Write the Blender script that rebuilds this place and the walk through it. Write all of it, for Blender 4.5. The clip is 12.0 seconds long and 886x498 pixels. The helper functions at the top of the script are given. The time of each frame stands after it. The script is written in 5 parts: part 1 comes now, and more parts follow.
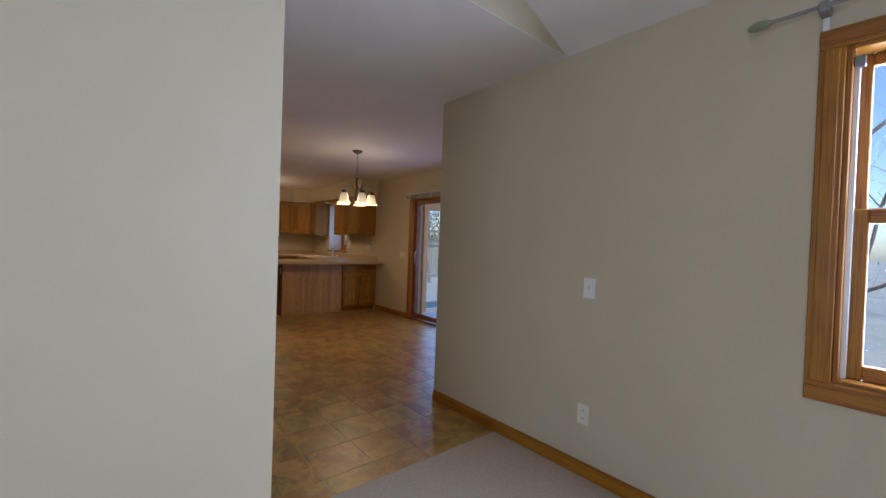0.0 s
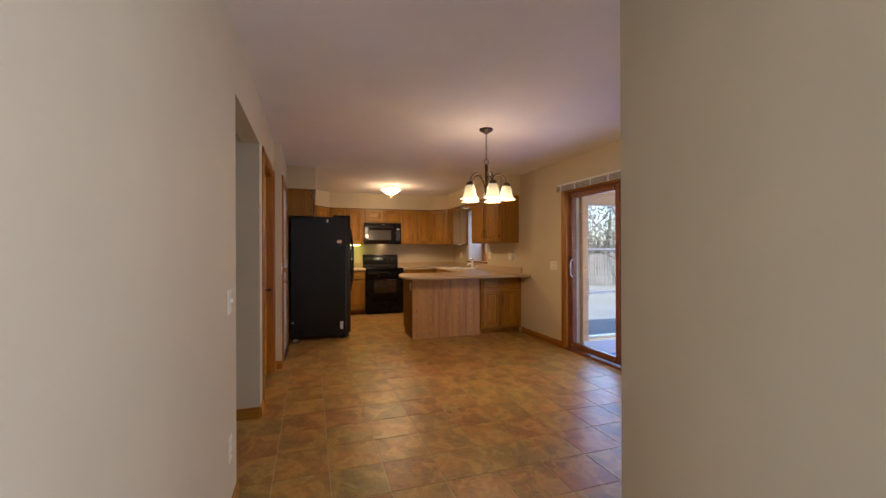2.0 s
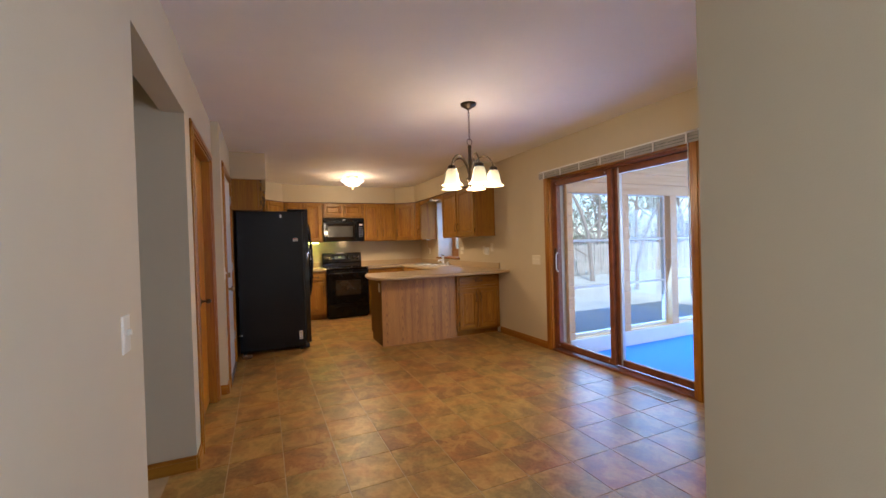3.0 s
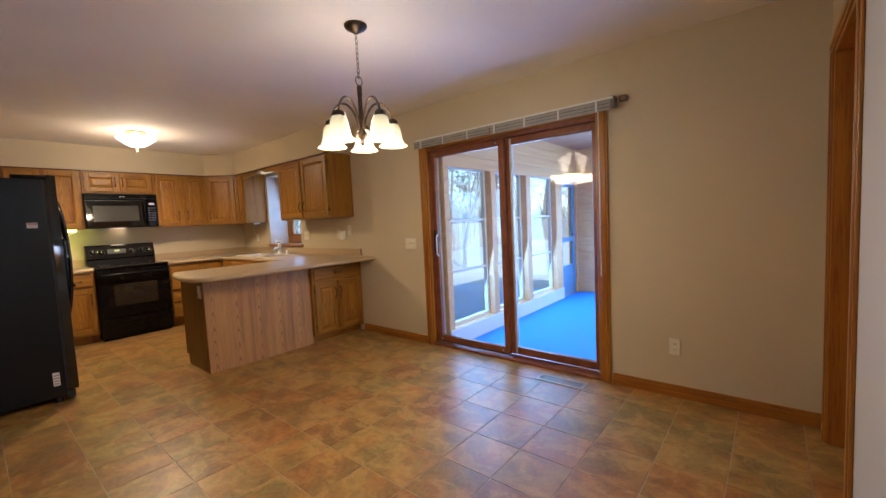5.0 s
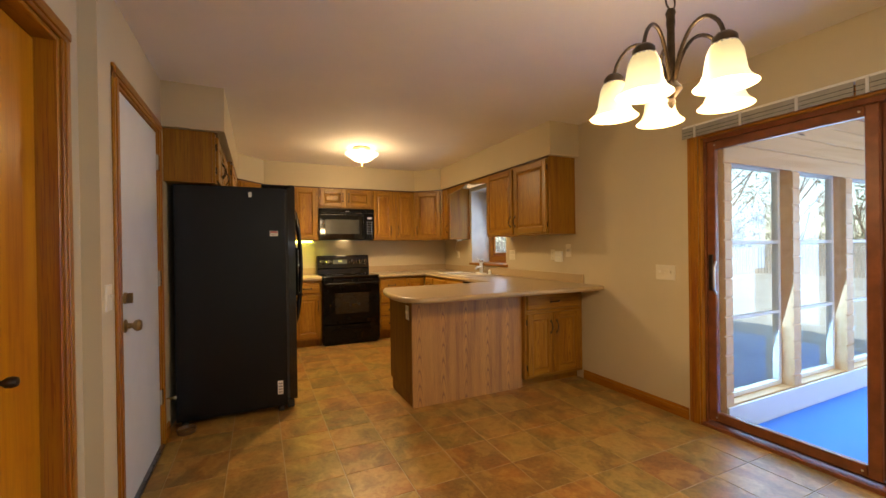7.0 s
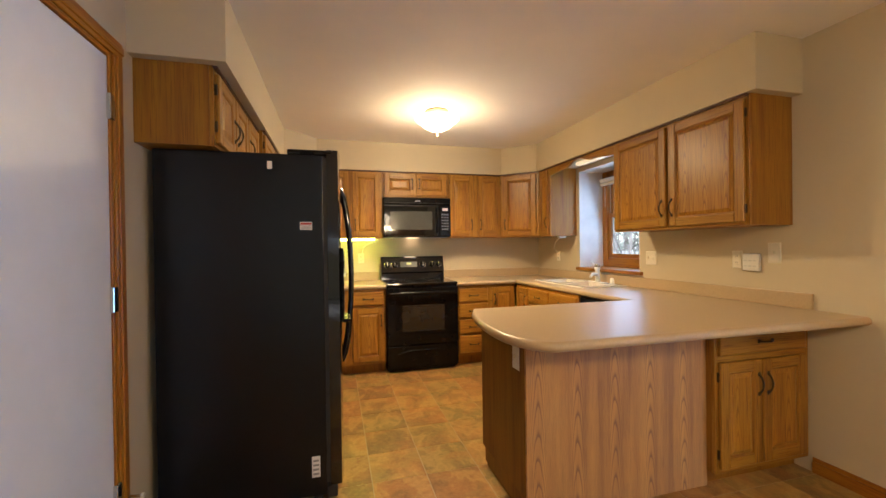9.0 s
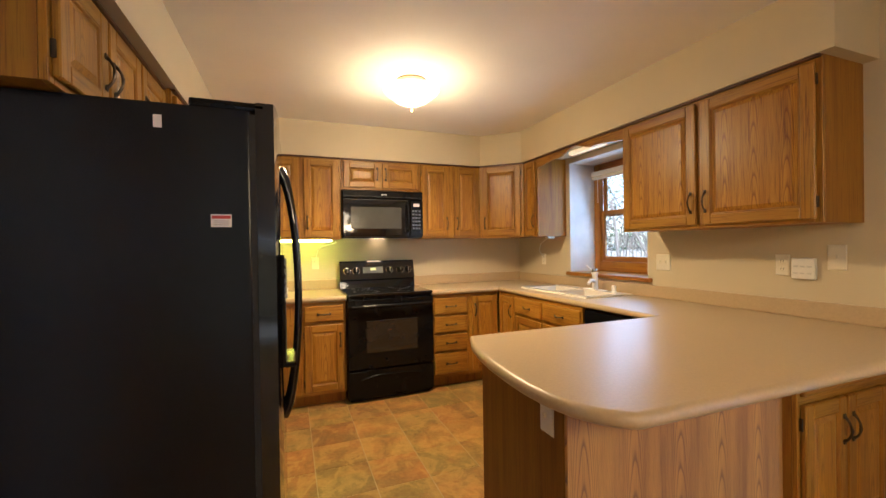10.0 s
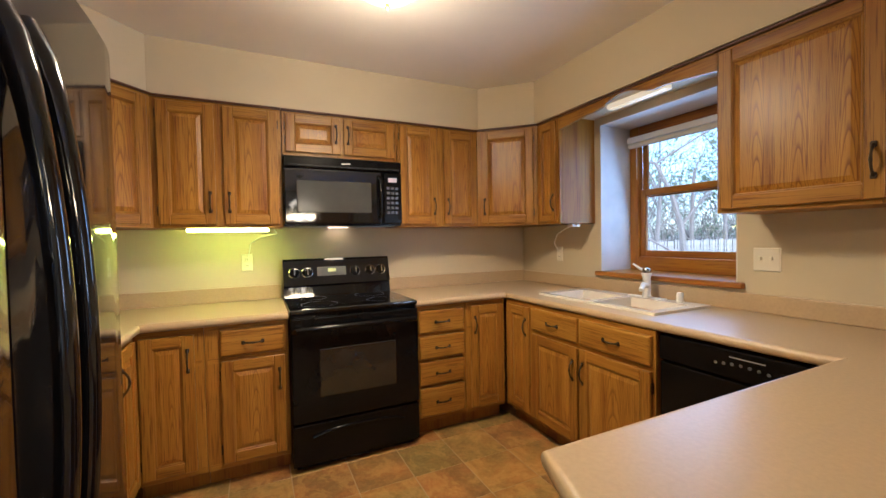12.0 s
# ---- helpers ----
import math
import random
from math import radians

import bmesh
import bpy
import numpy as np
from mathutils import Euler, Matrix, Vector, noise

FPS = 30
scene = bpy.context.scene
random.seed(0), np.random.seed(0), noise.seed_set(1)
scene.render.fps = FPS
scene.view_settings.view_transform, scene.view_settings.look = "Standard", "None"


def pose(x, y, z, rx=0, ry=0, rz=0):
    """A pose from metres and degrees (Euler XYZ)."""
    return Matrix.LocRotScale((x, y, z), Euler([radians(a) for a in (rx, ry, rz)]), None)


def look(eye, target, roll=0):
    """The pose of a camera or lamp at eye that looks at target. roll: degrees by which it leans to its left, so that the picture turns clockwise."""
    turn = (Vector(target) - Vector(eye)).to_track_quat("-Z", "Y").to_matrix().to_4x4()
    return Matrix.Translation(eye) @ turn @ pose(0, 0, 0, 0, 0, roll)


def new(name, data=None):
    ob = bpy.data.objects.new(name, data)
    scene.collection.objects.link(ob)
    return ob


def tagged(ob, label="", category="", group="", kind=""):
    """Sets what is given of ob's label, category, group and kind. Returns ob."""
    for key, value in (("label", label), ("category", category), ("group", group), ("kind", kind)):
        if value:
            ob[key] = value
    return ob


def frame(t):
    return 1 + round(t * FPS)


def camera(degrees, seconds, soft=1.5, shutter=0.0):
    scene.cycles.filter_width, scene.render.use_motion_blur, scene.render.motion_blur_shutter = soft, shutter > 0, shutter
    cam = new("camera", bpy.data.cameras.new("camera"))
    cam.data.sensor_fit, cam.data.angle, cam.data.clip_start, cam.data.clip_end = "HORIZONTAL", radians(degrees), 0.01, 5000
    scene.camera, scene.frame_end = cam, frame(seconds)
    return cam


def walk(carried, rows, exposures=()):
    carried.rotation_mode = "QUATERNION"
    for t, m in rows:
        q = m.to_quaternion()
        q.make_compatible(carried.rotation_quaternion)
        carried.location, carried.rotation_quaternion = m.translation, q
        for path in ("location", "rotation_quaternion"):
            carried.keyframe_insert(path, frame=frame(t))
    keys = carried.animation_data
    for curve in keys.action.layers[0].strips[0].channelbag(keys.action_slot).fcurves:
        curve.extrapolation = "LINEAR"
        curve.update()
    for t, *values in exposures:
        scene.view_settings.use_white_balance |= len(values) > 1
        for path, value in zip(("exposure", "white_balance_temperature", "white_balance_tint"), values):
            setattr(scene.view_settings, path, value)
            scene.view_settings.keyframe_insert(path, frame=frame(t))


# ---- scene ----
cam = camera(96.2, 12.0)
PATH = [
    (0, (0.154, 0.248, 1.299), (1.439, 1.781, 1.269), 2.0),
    (0.5, (0.444, 0.453, 1.311), (1.488, 2.159, 1.286), 2.1),
    (1, (0.715, 0.72, 1.278), (1.551, 2.537, 1.263), 1.5),
    (1.5, (0.872, 1.018, 1.31), (1.558, 2.897, 1.293), 0.7),
    (2, (0.959, 1.393, 1.285), (1.59, 3.291, 1.287), -0.2),
    (2.5, (0.97, 1.684, 1.293), (1.647, 3.566, 1.283), -1.0),
    (3, (0.989, 1.982, 1.288), (1.809, 3.806, 1.264), -1.7),
    (3.5, (0.978, 2.228, 1.277), (1.982, 3.957, 1.225), -2.2),
    (3.7, (0.969, 2.354, 1.27), (2.066, 4.025, 1.208), -2.4),
    (5.3, (1.038, 3.144, 1.295), (2.601, 4.385, 1.154), -2.7),
    (5.5, (1.054, 3.232, 1.293), (2.621, 4.467, 1.159), -2.7),
    (6, (1.078, 3.481, 1.301), (2.516, 4.868, 1.221), -2.3),
    (6.5, (1.125, 3.693, 1.282), (2.29, 5.319, 1.249), -1.6),
    (7, (1.24, 3.96, 1.275), (2.082, 5.774, 1.267), -0.8),
    (7.5, (1.316, 4.202, 1.29), (1.872, 6.124, 1.28), -0.5),
    (7.7, (1.358, 4.322, 1.303), (1.83, 6.266, 1.282), -0.7),
    (9.3, (1.5, 5.466, 1.289), (2.064, 7.385, 1.282), -0.8),
    (9.5, (1.506, 5.609, 1.292), (2.121, 7.512, 1.285), -0.8),
    (10, (1.55, 5.919, 1.311), (2.269, 7.785, 1.297), -0.9),
    (10.5, (1.634, 6.239, 1.276), (2.427, 8.074, 1.278), -0.9),
    (11, (1.741, 6.5, 1.305), (2.553, 8.327, 1.277), -1.1),
    (11.5, (1.774, 6.791, 1.305), (2.612, 8.607, 1.265), -1.0),
    (12, (1.828, 6.955, 1.301), (2.682, 8.763, 1.249), -1.1),
]
# the clip's own exposure and white balance along the walk
EXPOSE = [(0.0, 0.42, 5300, 19), (0.5, 0.58, 5300, 19), (1.0, 0.75, 5350, 20), (1.5, 0.9, 5550, 23), (2.0, 1.17, 5850, 23), (2.8, 1.45, 5330, 19), (3.7, 1.47, 5330, 18), (5.5, 1.47, 4950, 16), (6.0, 1.47, 5000, 16), (6.5, 1.47, 4950, 7), (7.0, 1.5, 6350, 12), (7.5, 1.65, 6350, 12), (9.5, 1.97, 5250, 13), (10.5, 1.9, 5400, 12), (12.0, 1.70, 4750, 14)]
walk(cam, [(t, look(eye, target, roll)) for t, eye, target, roll in PATH], EXPOSE)

# ---- plan, in metres ----
RIGHT, LEFT, CLOSET, LEFT2, BACK = 4.06, 0.59, 0.586, 0.65, 9.945   # inner faces of the walls
CEIL, SOFFIT, TOP = 2.44, 2.13, 0.91
PART_X, PART_Y = 2.235, 2.785                           # end of the wall between living room and dining room
EDGE = 1.635                                            # where the flat ceiling stops

# ---- world, sun and large lights ----
world = bpy.data.worlds.new("sky")
scene.world = world
world.use_nodes = True
wn = world.node_tree.nodes
sky = wn.new("ShaderNodeTexSky")
sky.sky_type, sky.sun_disc = "NISHITA", False
sky.sun_elevation, sky.sun_rotation = radians(38), radians(215)
wn["Background"].inputs["Strength"].default_value = 0.15
world.node_tree.links.new(sky.outputs[0], wn["Background"].inputs[0])


def lamp(name, kind, m, energy, colour, **settings):
    data = bpy.data.lights.new(name, kind)
    data.energy, data.color = energy, colour
    for key, value in settings.items():
        if key == "size":
            data.size = value
        if key == "size_y":
            data.shape, data.size_y = "RECTANGLE", value
        if key == "radius":
            data.shadow_soft_size = value
        if key == "spot":
            data.spot_size, data.spot_blend = value, 0.7
        if key == "angle":
            data.angle = value
    ob = new(name, data)
    ob.matrix_basis = m
    return ob


WARM = (1.0, 0.68, 0.31)
lamp("sun", "SUN", look((0, 0, 0), (0.45, 0.64, -0.62)), 2.6, (1.0, 0.94, 0.86), angle=radians(0.5))
# daylight standing in the living-room window's opening
lamp("window_daylight", "AREA", look((2.40, -0.05, 1.45), (0, 0.2, 1.1)), 54, (0.80, 0.90, 1.0), size=0.95, size_y=1.25)
# daylight standing in the wide living-room window behind the walker
lamp("wide_window_daylight", "AREA", look((-3.98, -1.2, 1.35), (2.0, 0.6, 1.2)), 32, (0.84, 0.92, 1.0), size=3.2, size_y=1.8)
# sky light standing in the porch and kitchen windows
lamp("porch_daylight_north", "AREA", look((5.75, 5.70, 1.0), (5.75, 3.0, 0.4)), 34, (0.34, 0.61, 1.0), size=2.7, size_y=1.75)
lamp("porch_daylight_east", "AREA", look((8.0, 4.2, 1.0), (5.0, 4.2, 0.4)), 30, (0.34, 0.61, 1.0), size=2.1, size_y=1.75)
# south fill light in an added, unseen porch window behind the house corner
lamp("porch_daylight_south", "AREA", look((5.6, 1.93, 1.25), (5.6, 5.6, 1.0)), 18, (0.95, 0.96, 1.0), size=1.9, size_y=1.2)
lamp("kitchen_window_daylight", "AREA", look((4.325, 8.59, 1.56), (3.0, 8.59, 1.2)), 1.7, (0.55, 0.76, 1.0), size=0.68, size_y=0.85)


# ---- materials ----
def nodes_of(name, rough=0.5, metal=0.0):
    m = bpy.data.materials.new(name)
    m.use_nodes = True
    nt = m.node_tree
    bsdf = nt.nodes["Principled BSDF"]
    bsdf.inputs["Roughness"].default_value = rough
    bsdf.inputs["Metallic"].default_value = metal
    return m, nt, bsdf


def node(nt, kind, **values):
    n = nt.nodes.new("ShaderNode" + kind)
    for key, value in values.items():
        n.inputs[key].default_value = value
    return n


def ramp(nt, fac, stops):
    n = nt.nodes.new("ShaderNodeValToRGB")
    el = n.color_ramp.elements
    el[0].position, el[1].position = stops[0][0], stops[-1][0]
    for p, _ in stops[1:-1]:
        el.new(p)
    for e, (_, c) in zip(el, stops):
        e.color = (*c, 1)
    nt.links.new(fac, n.inputs[0])
    return n.outputs[0]


def mixed(nt, fac, a, b, mode="MIX"):
    n = nt.nodes.new("ShaderNodeMix")
    n.data_type, n.blend_type = "RGBA", mode
    for socket, value in ((n.inputs[0], fac), (n.inputs[6], a), (n.inputs[7], b)):
        if isinstance(value, bpy.types.NodeSocket):
            nt.links.new(value, socket)
        else:
            socket.default_value = value if isinstance(value, float) else (*value, 1)
    return n.outputs[2]


def place(nt, scale=(1, 1, 1), spread=0.0, turn=(0, 0, 0), source="Object"):
    """Coordinates scaled, and shifted from object to object."""
    tc = nt.nodes.new("ShaderNodeTexCoord")
    mp = nt.nodes.new("ShaderNodeMapping")
    mp.inputs["Scale"].default_value = scale
    mp.inputs["Rotation"].default_value = turn
    out = tc.outputs[source]
    if spread:
        info = nt.nodes.new("ShaderNodeObjectInfo")
        mul = nt.nodes.new("ShaderNodeVectorMath")
        mul.operation = "SCALE"
        mul.inputs[0].default_value = (spread, spread * 0.7, spread * 1.3)
        nt.links.new(info.outputs["Random"], mul.inputs["Scale"])
        add = nt.nodes.new("ShaderNodeVectorMath")
        nt.links.new(out, add.inputs[0])
        nt.links.new(mul.outputs[0], add.inputs[1])
        out = add.outputs[0]
    nt.links.new(out, mp.inputs[0])
    return mp.outputs[0]


def noise_at(nt, vec, scale, detail=4.0, rough=0.55, distort=0.0):
    n = node(nt, "TexNoise", Scale=scale, Detail=detail, Roughness=rough, Distortion=distort)
    nt.links.new(vec, n.inputs["Vector"])
    return n.outputs["Fac"]


def bump(nt, bsdf, height, strength, distance=0.01):
    b = node(nt, "Bump", Strength=strength, Distance=distance)
    nt.links.new(height, b.inputs["Height"])
    nt.links.new(b.outputs[0], bsdf.inputs["Normal"])


def plain(name, colour, rough=0.5, metal=0.0, vary=0.08, scale=6.0, coat=0.0, relief=0.0, fine=60.0):
    m, nt, bsdf = nodes_of(name, rough, metal)
    v = place(nt)
    big = noise_at(nt, v, scale)
    dark = tuple(c * (1 - vary) for c in colour)
    light = tuple(min(1, c * (1 + vary)) for c in colour)
    nt.links.new(ramp(nt, big, [(0.3, dark), (0.7, light)]), bsdf.inputs["Base Color"])
    small = noise_at(nt, v, fine, 3.0)
    r = node(nt, "MapRange")
    nt.links.new(small, r.inputs[0])
    r.inputs[3].default_value, r.inputs[4].default_value = max(0.02, rough * 0.85), min(1, rough * 1.15)
    nt.links.new(r.outputs[0], bsdf.inputs["Roughness"])
    bsdf.inputs["Coat Weight"].default_value = coat
    if relief:
        bump(nt, bsdf, small, relief, 0.002)
    return m


def paint(name, colour, relief=0.25, rough=0.65):
    """Rolled wall paint: faint blotches and an orange-peel relief."""
    m, nt, bsdf = nodes_of(name, rough)
    v = place(nt)
    big = noise_at(nt, v, 1.3, 5)
    fine = noise_at(nt, v, 220, 2)
    nt.links.new(ramp(nt, big, [(0.3, tuple(c * 0.95 for c in colour)), (0.7, tuple(min(1, c * 1.04) for c in colour))]), bsdf.inputs["Base Color"])
    bump(nt, bsdf, fine, relief, 0.0015)
    return m


def oak(name, along="z", tone=1.0, rough=0.36, rosy=0.0, flame=0, contrast=1.0, arch=30.0, bands=3.0, rise=1.3):
    """Honey-stained oak. flame: how many cathedral figures stand side by side on the board; 0 is straight grain."""
    m, nt, bsdf = nodes_of(name, rough)
    s = {"z": (1, 1, 0.05), "x": (0.05, 1, 1), "y": (1, 0.05, 1)}[along]
    f = {"z": (1, 1, 0.025), "x": (0.025, 1, 1), "y": (1, 0.025, 1)}[along]
    pores = noise_at(nt, place(nt, f, 7.0), 210, 3, 0.6)
    broad = noise_at(nt, place(nt, s, 7.0), 16, 4, 0.6, 0.3)
    figure = min(1.0, contrast * 1.5)
    def shade(r, g, b):
        return (r * tone, (g + rosy * 0.03) * tone, max(0.006, (b * 0.72 + rosy * 0.06) * tone))
    a = ramp(nt, broad, [(0.30, shade(0.25, 0.108, 0.019)), (0.45, shade(0.36, 0.175, 0.033)), (0.58, shade(0.405, 0.208, 0.042)), (0.72, shade(0.45, 0.24, 0.053))])
    if flame:
        tc = nt.nodes.new("ShaderNodeTexCoord")
        sep = nt.nodes.new("ShaderNodeSeparateXYZ")
        nt.links.new(tc.outputs["Generated"], sep.inputs[0])
        info = nt.nodes.new("ShaderNodeObjectInfo")
        def op(kind, p, q=0.0):
            n = nt.nodes.new("ShaderNodeMath")
            n.operation = kind
            for k, value in enumerate((p, q)):
                if isinstance(value, bpy.types.NodeSocket):
                    nt.links.new(value, n.inputs[k])
                else:
                    n.inputs[k].default_value = value
            return n.outputs[0]
        shift = op("MULTIPLY", op("SUBTRACT", info.outputs["Random"], 0.5), 0.45)
        x = op("ADD", sep.outputs[0], 0.0)
        z = sep.outputs[2]
        if flame > 1:
            wide = op("MULTIPLY", x, float(flame))
            z = op("ADD", z, op("MULTIPLY", op("FLOOR", wide), 0.37))
            x = op("FRACT", wide)
        x = op("ADD", op("SUBTRACT", x, 0.5), shift)
        wob = noise_at(nt, place(nt, (1, 1, 0.3), 5.0), 7.0, 3, 0.55)
        wob = op("MULTIPLY", op("SUBTRACT", wob, 0.5), 0.7)
        # arches: contours of a parabola that climbs the board
        h = op("ADD", op("ADD", op("MULTIPLY", op("MULTIPLY", x, x), arch), op("MULTIPLY", z, rise)), wob)
        h = op("ADD", h, op("MULTIPLY", info.outputs["Random"], 7.0))
        ringed = op("FRACT", op("MULTIPLY", h, bands))
        line = ramp(nt, ringed, [(0.0, (1, 1, 1)), (0.10, (0.75, 0.75, 0.75)), (0.26, (0.12, 0.12, 0.12)), (0.5, (0.0, 0.0, 0.0)), (0.93, (0.0, 0.0, 0.0)), (1.0, (0.6, 0.6, 0.6))])
        soft = mixed(nt, contrast, (0.0, 0.0, 0.0), line)
        a = mixed(nt, soft, a, shade(0.135, 0.046, 0.010))
    pale = 0.5 if rosy > 0 else 1.0
    figure = figure * pale
    c = mixed(nt, ramp(nt, pores, [(0.34, (0.8 * figure, 0.8 * figure, 0.8 * figure)), (0.49, (0, 0, 0))]), a, shade(0.13, 0.046, 0.010))
    nt.links.new(c, bsdf.inputs["Base Color"])
    bump(nt, bsdf, pores, 0.12, 0.001)
    bsdf.inputs["Specular IOR Level"].default_value = 0.38
    bsdf.inputs["Coat Weight"].default_value = 0.08
    bsdf.inputs["Coat Roughness"].default_value = 0.3
    return m


OAK_FLAME = oak("oak_door_panel", "z", 1.04, 0.34, -0.25, 1, 0.62)
OAK_WIDE = oak("oak_wide_door_panel", "z", 1.06, 0.34, -0.25, 3, 0.8, 22.0, 2.4, 2.0)
OAK_V, OAK_X, OAK_Y = oak("oak_upright", "z", 0.9, 0.36, -0.25), oak("oak_level", "x", 0.9, 0.36, -0.25), oak("oak_lengthwise", "y", 0.9, 0.36, -0.25)
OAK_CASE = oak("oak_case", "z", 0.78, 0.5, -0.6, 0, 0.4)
# peninsula end: the case oak at a lower tone
OAK_END = oak("oak_end_darker", "z", 0.62, 0.55, -0.6, 0, 0.3)
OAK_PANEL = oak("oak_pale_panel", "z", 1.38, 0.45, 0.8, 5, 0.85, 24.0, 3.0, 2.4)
OAK_TRIM, OAK_TRIM_X, OAK_TRIM_Y = oak("oak_trim", "z", 0.92, 0.36, -1.2, 0, 0.45), oak("oak_trim_x", "x", 0.92, 0.36, -1.2, 0, 0.45), oak("oak_trim_y", "y", 0.92, 0.36, -1.2, 0, 0.45)
OAK_SLAB = oak("oak_door_slab", "z", 1.3, 0.28, -1.2, 2, 0.15)
DARKWOOD = plain("dark_stained_wood", (0.085, 0.032, 0.015), 0.35, vary=0.3, scale=9)
DARKWOOD_Y = DARKWOOD
REDWOOD = plain("red_brown_stained_wood", (0.20, 0.066, 0.024), 0.35, vary=0.25, scale=12)
WALL = paint("beige_wall_paint", (0.575, 0.495, 0.335))
CEILING = paint("white_ceiling_paint", (0.80, 0.765, 0.73), 0.5, 0.8)
WHITE = plain("white_enamel", (0.78, 0.77, 0.73), 0.35, vary=0.03)
DOORWHITE = plain("white_door_paint", (0.72, 0.75, 0.78), 0.4, vary=0.03, relief=0.05)
IVORY = plain("ivory_plastic", (0.74, 0.69, 0.56), 0.35, vary=0.03)
SLOT = plain("dark_slot", (0.02, 0.02, 0.02), 0.6)
BLACK = plain("black_enamel", (0.005, 0.005, 0.0055), 0.17, vary=0.15, coat=0.3, relief=0.03, fine=300)
FRIDGE = plain("black_textured_steel", (0.0028, 0.0036, 0.0058), 0.27, vary=0.2, relief=0.04, fine=420)
for dull in (BLACK,):
    dull.node_tree.nodes["Principled BSDF"].inputs["Specular IOR Level"].default_value = 0.2
    dull.node_tree.nodes["Principled BSDF"].inputs["Coat Weight"].default_value = 0.0
FRIDGE.node_tree.nodes["Principled BSDF"].inputs["Specular IOR Level"].default_value = 0.36
FRIDGE_DOOR = plain("black_gloss_door", (0.008, 0.008, 0.009), 0.08, vary=0.2, coat=0.5)
BLACKGLASS = plain("black_glass", (0.006, 0.006, 0.007), 0.05, vary=0.2, coat=0.6)
GREYGLASS = plain("grey_door_glass", (0.055, 0.055, 0.052), 0.14, vary=0.1)
CHROME = plain("worn_chrome", (0.62, 0.62, 0.60), 0.2, 1.0, vary=0.05)
STEEL = plain("dark_steel_trim", (0.25, 0.25, 0.26), 0.28, 1.0, vary=0.05)
BRONZE = plain("aged_bronze", (0.075, 0.055, 0.038), 0.36, 0.85, vary=0.3, scale=30)
BRASS = plain("antique_brass", (0.34, 0.25, 0.12), 0.3, 1.0, vary=0.15, scale=30)
LAMINATE = plain("sandstone_laminate", (0.47, 0.35, 0.20), 0.34, vary=0.05, scale=90, relief=0.03, fine=500)
SINK = plain("bisque_sink_enamel", (0.82, 0.78, 0.69), 0.14, vary=0.02, coat=0.4)
ALU = plain("pale_aluminium", (0.66, 0.66, 0.64), 0.35, 0.6, vary=0.05)
BLINDGREY = plain("grey_blind_slat", (0.30, 0.29, 0.26), 0.5, vary=0.12, scale=14)
PAPER = plain("white_label", (0.75, 0.74, 0.72), 0.6, vary=0.03)
DIMINK = plain("dim_print", (0.09, 0.09, 0.09), 0.6)
REDINK = plain("red_ink", (0.45, 0.05, 0.04), 0.6)
GREYINK = plain("grey_ink", (0.28, 0.28, 0.28), 0.6)
SILVERINK = plain("silver_print", (0.5, 0.5, 0.5), 0.4, 0.5)
CARPET = plain("beige_carpet", (0.50, 0.43, 0.34), 0.95, vary=0.18, scale=140, relief=0.9, fine=700)
# the skylight's blue on the porch floor is put into this carpet's colour
PORCHCARPET = plain("skylight_blue_porch_carpet", (0.07, 0.25, 0.76), 0.9, vary=0.10, scale=90, relief=0.5, fine=500)
VINYLWHITE = plain("white_vinyl_frame", (0.74, 0.72, 0.66), 0.4, vary=0.04)
BLUEGREY = plain("blue_grey_metal", (0.14, 0.28, 0.44), 0.4, vary=0.06)


def glowing(name, colour, strength, top=None):
    """A surface that gives off light; top: the share that is left at its upper rim, away from the bulb."""
    m, nt, bsdf = nodes_of(name, 0.25)
    bsdf.inputs["Base Color"].default_value = (0.62, 0.47, 0.25, 1)
    bsdf.inputs["Emission Color"].default_value = (*colour, 1)
    bsdf.inputs["Emission Strength"].default_value = strength
    if top is not None:
        tc = nt.nodes.new("ShaderNodeTexCoord")
        sep = nt.nodes.new("ShaderNodeSeparateXYZ")
        nt.links.new(tc.outputs["Generated"], sep.inputs[0])
        r = node(nt, "MapRange")
        nt.links.new(sep.outputs[2], r.inputs[0])
        r.inputs[1].default_value, r.inputs[2].default_value = 0.25, 0.8
        r.inputs[3].default_value, r.inputs[4].default_value = strength, strength * top
        nt.links.new(r.outputs[0], bsdf.inputs["Emission Strength"])
    return m


def pine(name):
    """Knotty pale pine boards."""
    m, nt, bsdf = nodes_of(name, 0.5)
    v = place(nt, (0.12, 1, 1), 7.0)
    n = noise_at(nt, v, 14, 4, 0.6, 0.6)
    c = ramp(nt, n, [(0.3, (0.62, 0.35, 0.15)), (0.7, (0.76, 0.50, 0.25))])
    vor = node(nt, "TexVoronoi", Scale=4.5)
    nt.links.new(place(nt, (1, 1, 1.4), 7.0), vor.inputs["Vector"])
    k = ramp(nt, vor.outputs["Distance"], [(0.04, (1, 1, 1)), (0.09, (0, 0, 0))])
    nt.links.new(mixed(nt, k, c, (0.13, 0.055, 0.02)), bsdf.inputs["Base Color"])
    return m


PINE = pine("knotty_pine")
PINE_CEILING = plain("stained_pine_ceiling", (0.50, 0.27, 0.15), 0.5, vary=0.2, scale=3.0)


